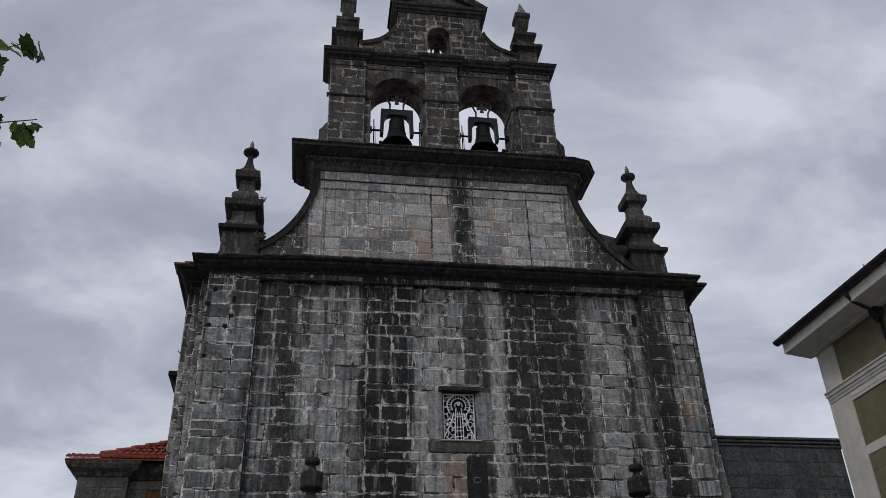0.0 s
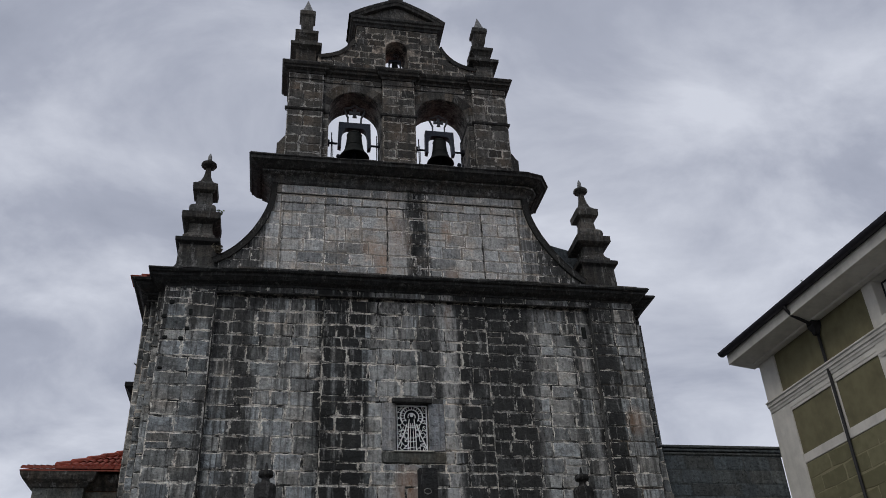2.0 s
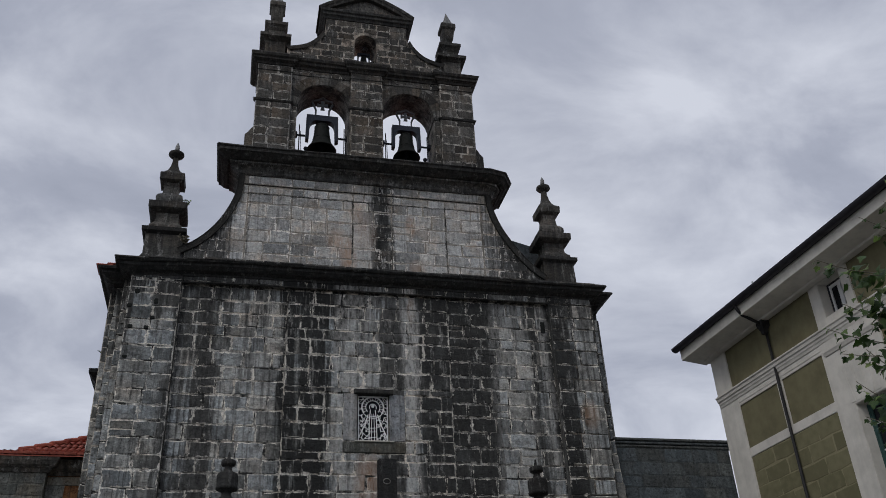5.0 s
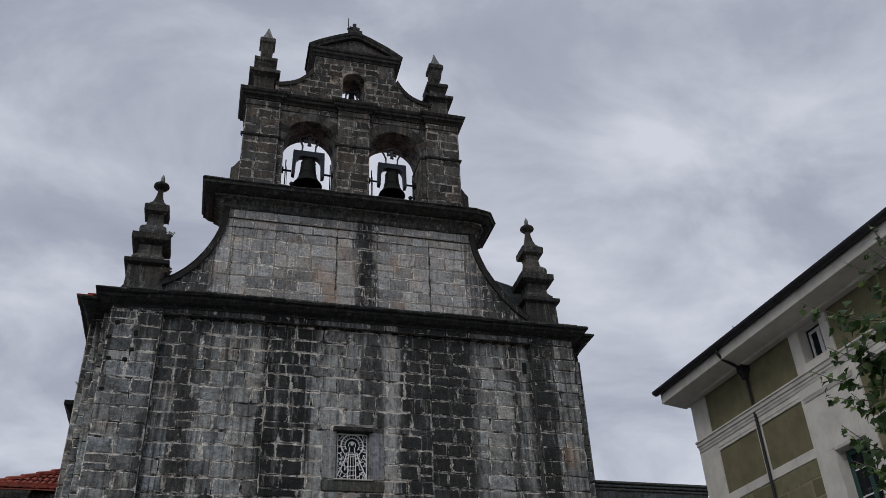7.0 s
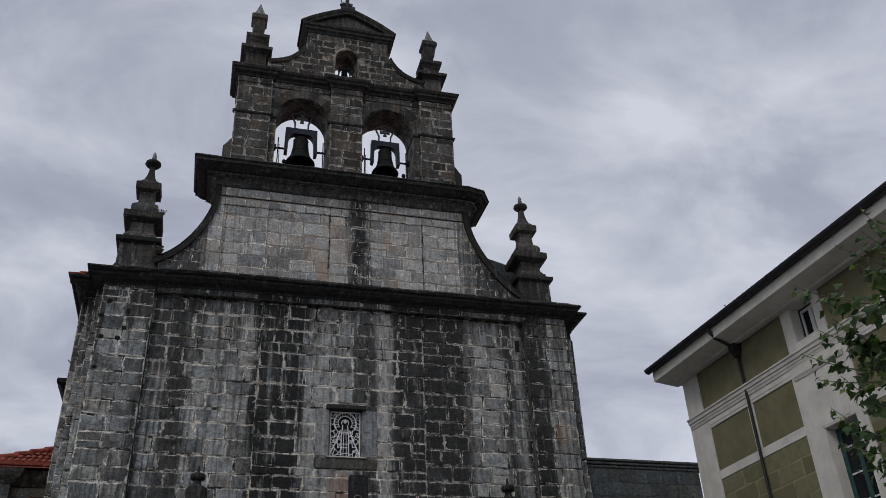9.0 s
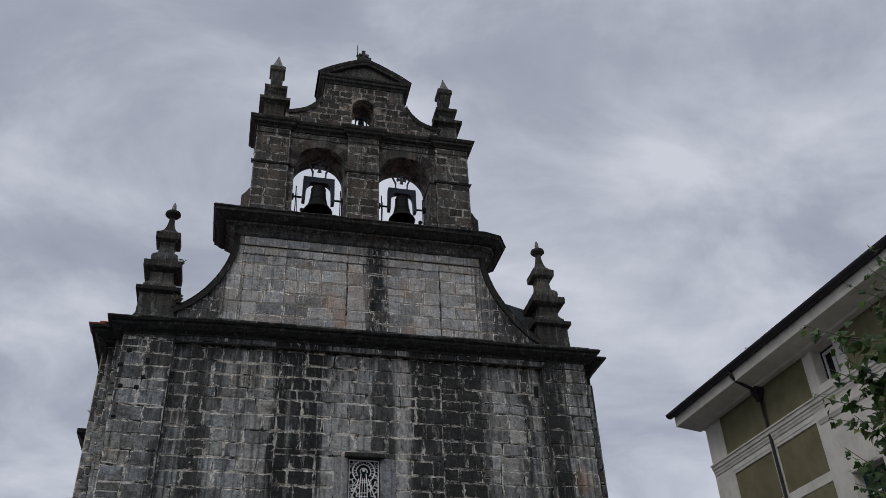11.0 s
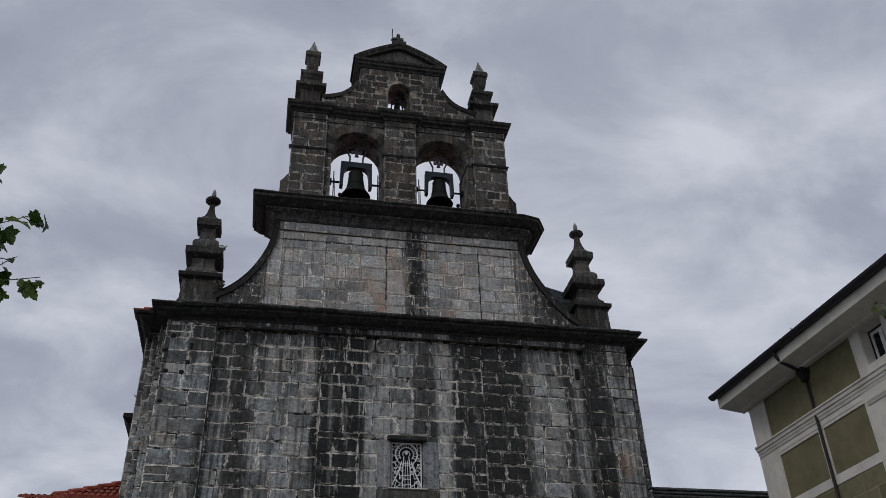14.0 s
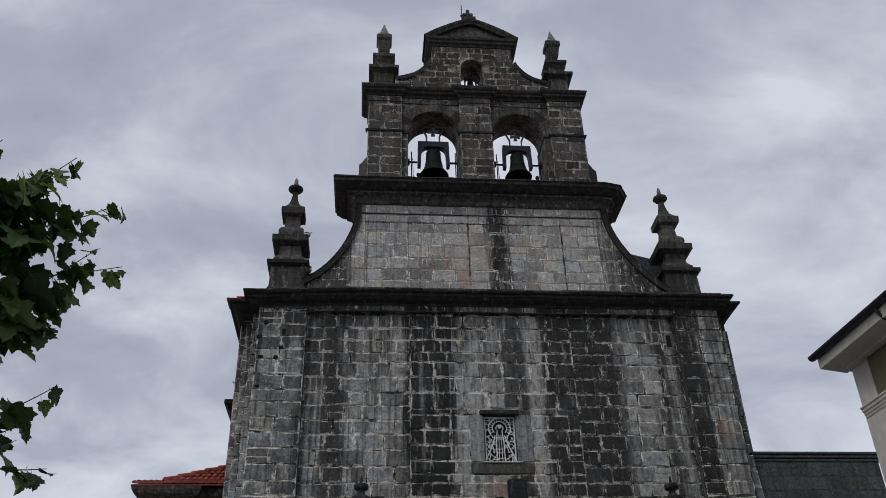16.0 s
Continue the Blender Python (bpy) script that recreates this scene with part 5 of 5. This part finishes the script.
def plane_tree(name, label, root, fork, twigs, far_side, crown, seed, fuller=1.5, leaf_scale=1.0):
    """A plane tree: trunk, limbs, leafy twigs (start, tip, leaf count, leaf size) and a crown of joined leaves away from the square."""
    random.seed(seed)
    tree = thing(name, label, "tree", group="plane trees")
    rx, ry = root
    part("trunk", tube(bmesh.new(), [(rx, ry, 0), (rx + 0.02, ry, 0.3), (rx + 0.05, ry + 0.05, 1.5), (rx, ry + 0.1, fork)], 0.24, 14, 0.17), bark, tree, "mottled plane tree trunk", smooth=True)
    top = Vector((rx, ry + 0.1, fork - 0.1))
    hubs = {}
    for start, tip, count, size in twigs:
        if start not in hubs:
            hubs[start] = part("limb", tube(bmesh.new(), limb_points(top, start, -0.08, 8), 0.085, 8, 0.025), bark, tree, smooth=True)
        line = limb_points(start, tip, 0.13, 8)
        twig = part("twig", tube(bmesh.new(), line, 0.008, 5, 0.002), bark, tree)
        d = Vector(tip) - Vector(start)
        face = math.atan2(d.y, d.x) - math.pi / 2
        count = int(count * fuller)
        for i in range(count):
            f = ((i + 0.4 + 0.6 * random.random()) / count) ** 0.8
            p = line[min(7, int(f * 8))].lerp(line[min(8, int(f * 8) + 1)], (f * 8) % 1)
            spread = 0.09 * (1.15 - f)
            at = p + Vector((random.gauss(0, spread), random.gauss(0, spread), random.gauss(-0.02, spread)))
            hang_leaf(twig, at, leaf_scale * size * (1.0 - 0.62 * f ** 3) * random.uniform(0.7, 1.15), face)
    for q in range(5):
        a = far_side + (q - 2) * 0.55
        part("limb", tube(bmesh.new(), limb_points(top, top + Vector((math.cos(a) * 1.5, math.sin(a) * 1.5, 2.2 + 0.3 * q)), -0.1, 8), 0.09, 8, 0.02), bark, tree, smooth=True)
    cx, cy, cz, cr, ch = crown
    verts, faces = [], []
    base = [((0.0, 0.0), (0.5, 0.1), (0.36, 0.2), (0.58, 0.46), (0.22, 0.54), (0.0, 1.0), (-0.22, 0.54), (-0.58, 0.46), (-0.36, 0.2), (-0.5, 0.1))][0]
    for _ in range(2600):
        v = Vector((random.gauss(0, 1), random.gauss(0, 1), random.gauss(0, 1))).normalized() * random.uniform(0.45, 1.0) ** 0.5
        if noise.noise(v * 2.3 + Vector((seed, 0, 0))) < -0.12:
            continue
        at = Vector((cx + v.x * cr, cy + v.y * cr, cz + v.z * ch))
        rot = Euler((random.uniform(-0.9, 0.9), random.uniform(-0.9, 0.9), random.uniform(0, 6.3))).to_matrix()
        s = random.uniform(0.13, 0.2)
        n0 = len(verts)
        verts += [at + rot @ Vector((x * s, z * s, -0.2 * z * z * s)) for x, z in base]
        faces.append(tuple(range(n0, n0 + len(base))))
    me = bpy.data.meshes.new("crown")
    me.from_pydata([tuple(v) for v in verts], [], faces)
    me.materials.append(leaf_green)
    ob = new("crown", me)
    ob.parent = tree
    tagged(ob, "dense dark green plane foliage", kind="stuff")
    return tree


H1, H2, H3 = (-4.92, -13.96, 3.88), (-4.88, -13.63, 3.55), (-4.74, -13.52, 3.0)
plane_tree("plane_tree", "plane tree with broad dark green leaves beside the square", (-6.6, -14.3), 2.8,
           [(H1, (-4.2, -13.85, 4.22), 14, 0.16), (H1, (-4.03, -14.08, 4.13), 20, 0.16), (H1, (-4.23, -13.97, 4.12), 16, 0.17), (H1, (-4.2, -14.0, 4.05), 24, 0.20), (H1, (-3.84, -13.96, 3.94), 24, 0.16), (H1, (-3.81, -13.81, 3.69), 17, 0.14), (H1, (-4.12, -13.87, 3.95), 26, 0.20), (H2, (-3.95, -13.82, 3.77), 20, 0.18), (H2, (-4.13, -13.67, 3.52), 20, 0.17), (H2, (-4.24, -13.7, 3.68), 22, 0.19), (H1, (-4.38, -14.11, 4.2), 4, 0.11), (H2, (-4.26, -13.63, 3.44), 14, 0.17), (H3, (-4.10, -13.5, 3.21), 6, 0.17), (H3, (-4.22, -13.45, 3.04), 5, 0.17), (H3, (-4.1, -13.4, 2.84), 8, 0.15)],
           2.9, (-7.5, -14.6, 4.6, 1.5, 1.5), 4, 1.55, 1.1)
K1, K2, K3 = (2.0, -13.6, 4.35), (2.0, -13.3, 3.95), (1.95, -13.1, 3.4)
plane_tree("plane_tree", "plane tree with broad leaves reaching across the house front", (4.6, -13.6), 3.0,
           [(K1, (0.90, -13.38, 4.22), 22, 0.106), (K1, (1.06, -13.66, 4.38), 12, 0.088), (K1, (1.16, -13.85, 4.55), 16, 0.106), (K1, (1.2, -13.75, 4.45), 14, 0.114), (K1, (1.04, -13.45, 4.10), 24, 0.132), (K2, (0.95, -13.22, 3.82), 20, 0.097),
            (K2, (1.06, -13.3, 3.96), 24, 0.132), (K2, (1.04, -13.2, 3.66), 19, 0.106), (K3, (1.13, -13.13, 3.28), 17, 0.097), (K3, (1.12, -13.15, 3.5), 17, 0.106), (K2, (1.2, -13.3, 4.05), 24, 0.141), (K3, (1.22, -13.2, 3.7), 19, 0.123),
            (K1, (1.22, -13.6, 4.3), 19, 0.114), (K3, (1.25, -13.1, 3.15), 14, 0.106)],
           0.3, (5.4, -13.4, 5.2, 1.9, 1.8), 9, 2.1, 0.82)


def weed(at, size, seed, label, kinds=LEAVES):
    random.seed(seed)
    w = thing("weed", label, "plant", pose(*at), "weeds on the church")
    for i in range(7):
        a, lean = random.uniform(0, 6.3), random.uniform(0.3, 0.9)
        end = Vector((math.cos(a) * lean, -0.3, 1 - 0.5 * lean)) * size
        part("stem", tube(bmesh.new(), [(0, 0, 0), end * 0.5 + Vector((0, 0, 0.1 * size)), end], 0.006, 4, 0.002), bark, w)
        for f in (0.45, 0.7, 1.0):
            hang_leaf(w, end * f, size * 0.22, a, kinds)


weed((-4.02, -0.05, 11.75), 0.32, 3, "dry brown weed growing beside the stone pinnacle", DRY_LEAVES)
weed((-4.12, 0.05, 12.88), 0.16, 8, "small weed growing from the stone pinnacle")
weed((-5.6, 1.0, 9.55), 0.1, 6, "small weed growing from the wall edge")
weed((7.86, -2.93, 10.13), 0.07, 12, "small weed growing from the black gutter")

# ---- the single stones of the church front, last ----
random.seed(29)
lay_courses(annex_corner, annex_stones, [6.2, 6.5, 6.78, 7.02, 7.28, 7.5], lambda z: (-7.70, -6.66), 3.0, (0.3, 0.6), depth=0.025)
random.seed(23)
for ob, x0, x1 in ((left_pilaster, -5.07, -4.03), (right_pilaster, 4.29, 5.33)):
    lay_courses(ob, lower_stones, [10.84, 11.03], lambda z: (x0, x1), -0.14, (0.3, 0.6), depth=0.03)
lay_courses(frieze, lower_stones, [10.85, 11.02], lambda z: (-4.02, 4.28), -0.125, (0.3, 0.7), depth=0.03)
for z0, z1 in zip(LEVELS[:6], LEVELS[1:7]):
    lay_stone(toothing, lower_stones, 5.47, 5.615 + 0.061 * (7.62 - z1) * random.uniform(0.8, 1.3), 0.2, z0, z1, 0.03)
random.seed(11)
lay_courses(left_bay, lower_stones, LEVELS, lambda z: (-4.03, -1.75), 0.0, (0.3, 0.66))
lay_courses(right_bay, lower_stones, LEVELS, lambda z: (1.85, 4.29), 0.0, (0.3, 0.66))


for x_lo, x_hi, zs in ((-1.75, 1.85, [z for z in LEVELS if z <= 7.0]), (-1.75, 1.85, [z for z in LEVELS if z >= 8.95])):
    lay_courses(centre_bay, lower_stones, zs, lambda z: (x_lo, x_hi), -0.04, (0.3, 0.64))
mid = [7.0, 7.17, 7.45, 7.79, 8.12, 8.45]
lay_courses(centre_bay, lower_stones, [8.575, 8.95], lambda z: (-1.75, 1.85), -0.04, (0.5, 0.9))
lay_courses(centre_bay, lower_stones, [8.45, 8.575], lambda z: (-1.75, -0.37), -0.04, (0.28, 0.58))
lay_courses(centre_bay, lower_stones, [8.45, 8.575], lambda z: (0.57, 1.85), -0.04, (0.28, 0.58))
lay_courses(centre_bay, lower_stones, mid, lambda z: (-1.75, -0.5 if z < 8.4 else 0.15), -0.04, (0.28, 0.58))
lay_courses(centre_bay, lower_stones, mid, lambda z: (0.8 if z < 8.4 else 0.15, 1.85), -0.04, (0.28, 0.58))
lay_courses(centre_bay, lower_stones, [7.0, 7.165], lambda z: (-0.5, 0.8), -0.04, (0.28, 0.58))
lay_courses(left_pilaster, lower_stones, LEVELS, lambda z: (-5.07, -4.03), -0.14, (0.4, 0.68))
lay_courses(right_pilaster, lower_stones, LEVELS, lambda z: (4.29, 5.33), -0.14, (0.4, 0.68))
for ob, x0, x1, y in steps:
    lay_courses(ob, lower_stones, LEVELS, lambda z: (x0, x1), y, (0.5, 0.6))
for ob, x0, x1, y in ((left_pilaster, -5.07, -4.03, -0.14), (left_bay, -4.03, -1.75, 0), (centre_bay, -1.75, 1.85, -0.04), (right_bay, 1.85, 4.29, 0), (right_pilaster, 4.29, 5.33, -0.14)):
    lay_courses(ob, lower_stones, [10.885, 10.99], lambda z: (x0, x1), y, (0.4, 0.8), depth=0.02)

upper_stones = stone_meshes("stone", stone_upper)


def at_height(curve, z):
    for (x0, z0), (x1, z1) in zip(curve, curve[1:]):
        if z1 <= z <= z0:
            return x0 + (x1 - x0) * (z0 - z) / max(1e-6, z0 - z1)
    return curve[0][0] if z > curve[0][1] else curve[-1][0]


UL = [11.33, 11.44, 11.73, 12.03, 12.35, 12.71, 13.08, 13.34, 13.55]
for x0, x1 in ((-2.79, -1.78), (-1.78, -0.33), (-0.33, 0.6), (0.6, 1.92), (1.92, 2.82)):
    lay_courses(upper_wall, upper_stones, UL, lambda z: (x0 + 0.004, x1 - 0.004), 0.0, (0.34, 0.72), depth=0.02)
    lay_courses(upper_wall, upper_stones, [13.615, 13.84], lambda z: (x0, x1), 0.0, (0.45, 0.8), depth=0.02)
lay_courses(upper_wall, upper_stones, UL, lambda z: (at_height(LC, z) + 0.13, -2.8), 0.0, (0.3, 0.6), depth=0.02)
lay_courses(upper_wall, upper_stones, UL, lambda z: (2.84, at_height(RC, z) - 0.13), 0.0, (0.3, 0.6), depth=0.02)

belfry_stones = stone_meshes("stone", stone_belfry)
BL = [14.5, 14.77, 15.03, 15.29, 15.58, 15.91, 16.08]
BU = [16.17, 16.45, 16.72, 17.0, 17.3]
for ob, x0, x1, y in belfry_pilasters:
    lay_courses(ob, belfry_stones, BL, lambda z: (x0, x1), y, (0.3, 0.56), depth=0.02)
    lay_courses(ob, belfry_stones, BU, lambda z: (x0, x1), y, (0.3, 0.56), depth=0.02)


def clear_of_arches(x, z, a, b):
    for c, r in (((A1[0] + A1[1]) / 2, 0.97), ((A2[0] + A2[1]) / 2, 0.985)):
        for px in (a, x, b):
            if (px - c) ** 2 + (z - 0.05 - SPRING) ** 2 < r * r:
                return False
    return True


for x0, x1 in ((-1.93, -0.43), (0.40, 1.93)):
    lay_courses(belfry_wall, belfry_stones, [16.17, 16.36, 16.55, 16.74, 16.93, 17.12, 17.3], lambda z: (x0, x1), 0.0, (0.14, 0.3), clear_of_arches, depth=0.02)
lay_courses(belfry_wall, belfry_stones, [17.2, 17.3], lambda z: (-1.93, -0.43), 0.0, (0.25, 0.5), depth=0.02)
lay_courses(belfry_wall, belfry_stones, [17.2, 17.3], lambda z: (0.40, 1.93), 0.0, (0.25, 0.5), depth=0.02)
for x0, x1 in ((-1.93, A1[0]), (A2[1], 1.93)):
    lay_courses(belfry_wall, belfry_stones, BL, lambda z: (x0, x1), 0.0, (0.2, 0.3), depth=0.02)
for a in (A1, A2):
    c, r = (a[0] + a[1]) / 2, (a[1] - a[0]) / 2
    bm = bmesh.new()
    da = math.pi / 11
    w0, w1 = (r + 0.006) * math.tan(da / 2) * 0.975, (r + 0.27) * math.tan(da / 2) * 0.975
    prism(bm, [(-w0, r + 0.006), (w0, r + 0.006), (w1, r + 0.27), (-w1, r + 0.27)], -0.016, 0.05)
    wedge = mesh_of("voussoir", bm, stone_voussoir)
    for i in range(11):
        ob = new("voussoir", wedge)
        ob.parent = belfry_wall
        ob.matrix_basis = pose(c, random.uniform(-0.006, 0.006), SPRING, 0, -90 + math.degrees(da * (i + 0.5)), 0)


def clear_of_niche(x, z, a, b):
    c = (NX0 + NX1) / 2
    return not any(abs(px - c) < 0.31 and z < NSPRING or (px - c) ** 2 + (z - NSPRING) ** 2 < 0.36 ** 2 for px in (a + 0.02, x, b - 0.02))


GZS = [17.66, 17.88, 18.1, 18.33, 18.56, 18.79, 19.02, 19.23]
lay_courses(gable_wall, belfry_stones, GZS, lambda z: (at_height(GL, z) + 0.06 if z < 18.95 else -1.09, NX0), 0.0, (0.2, 0.42), clear_of_niche, depth=0.02)
lay_courses(gable_wall, belfry_stones, GZS, lambda z: (NX1, -at_height(GL, z) - 0.06 if z < 18.95 else 1.09), 0.0, (0.2, 0.42), clear_of_niche, depth=0.02)
lay_courses(gable_wall, belfry_stones, [18.86, 19.04, 19.23], lambda z: (NX0, NX1), 0.0, (0.18, 0.3), depth=0.02)
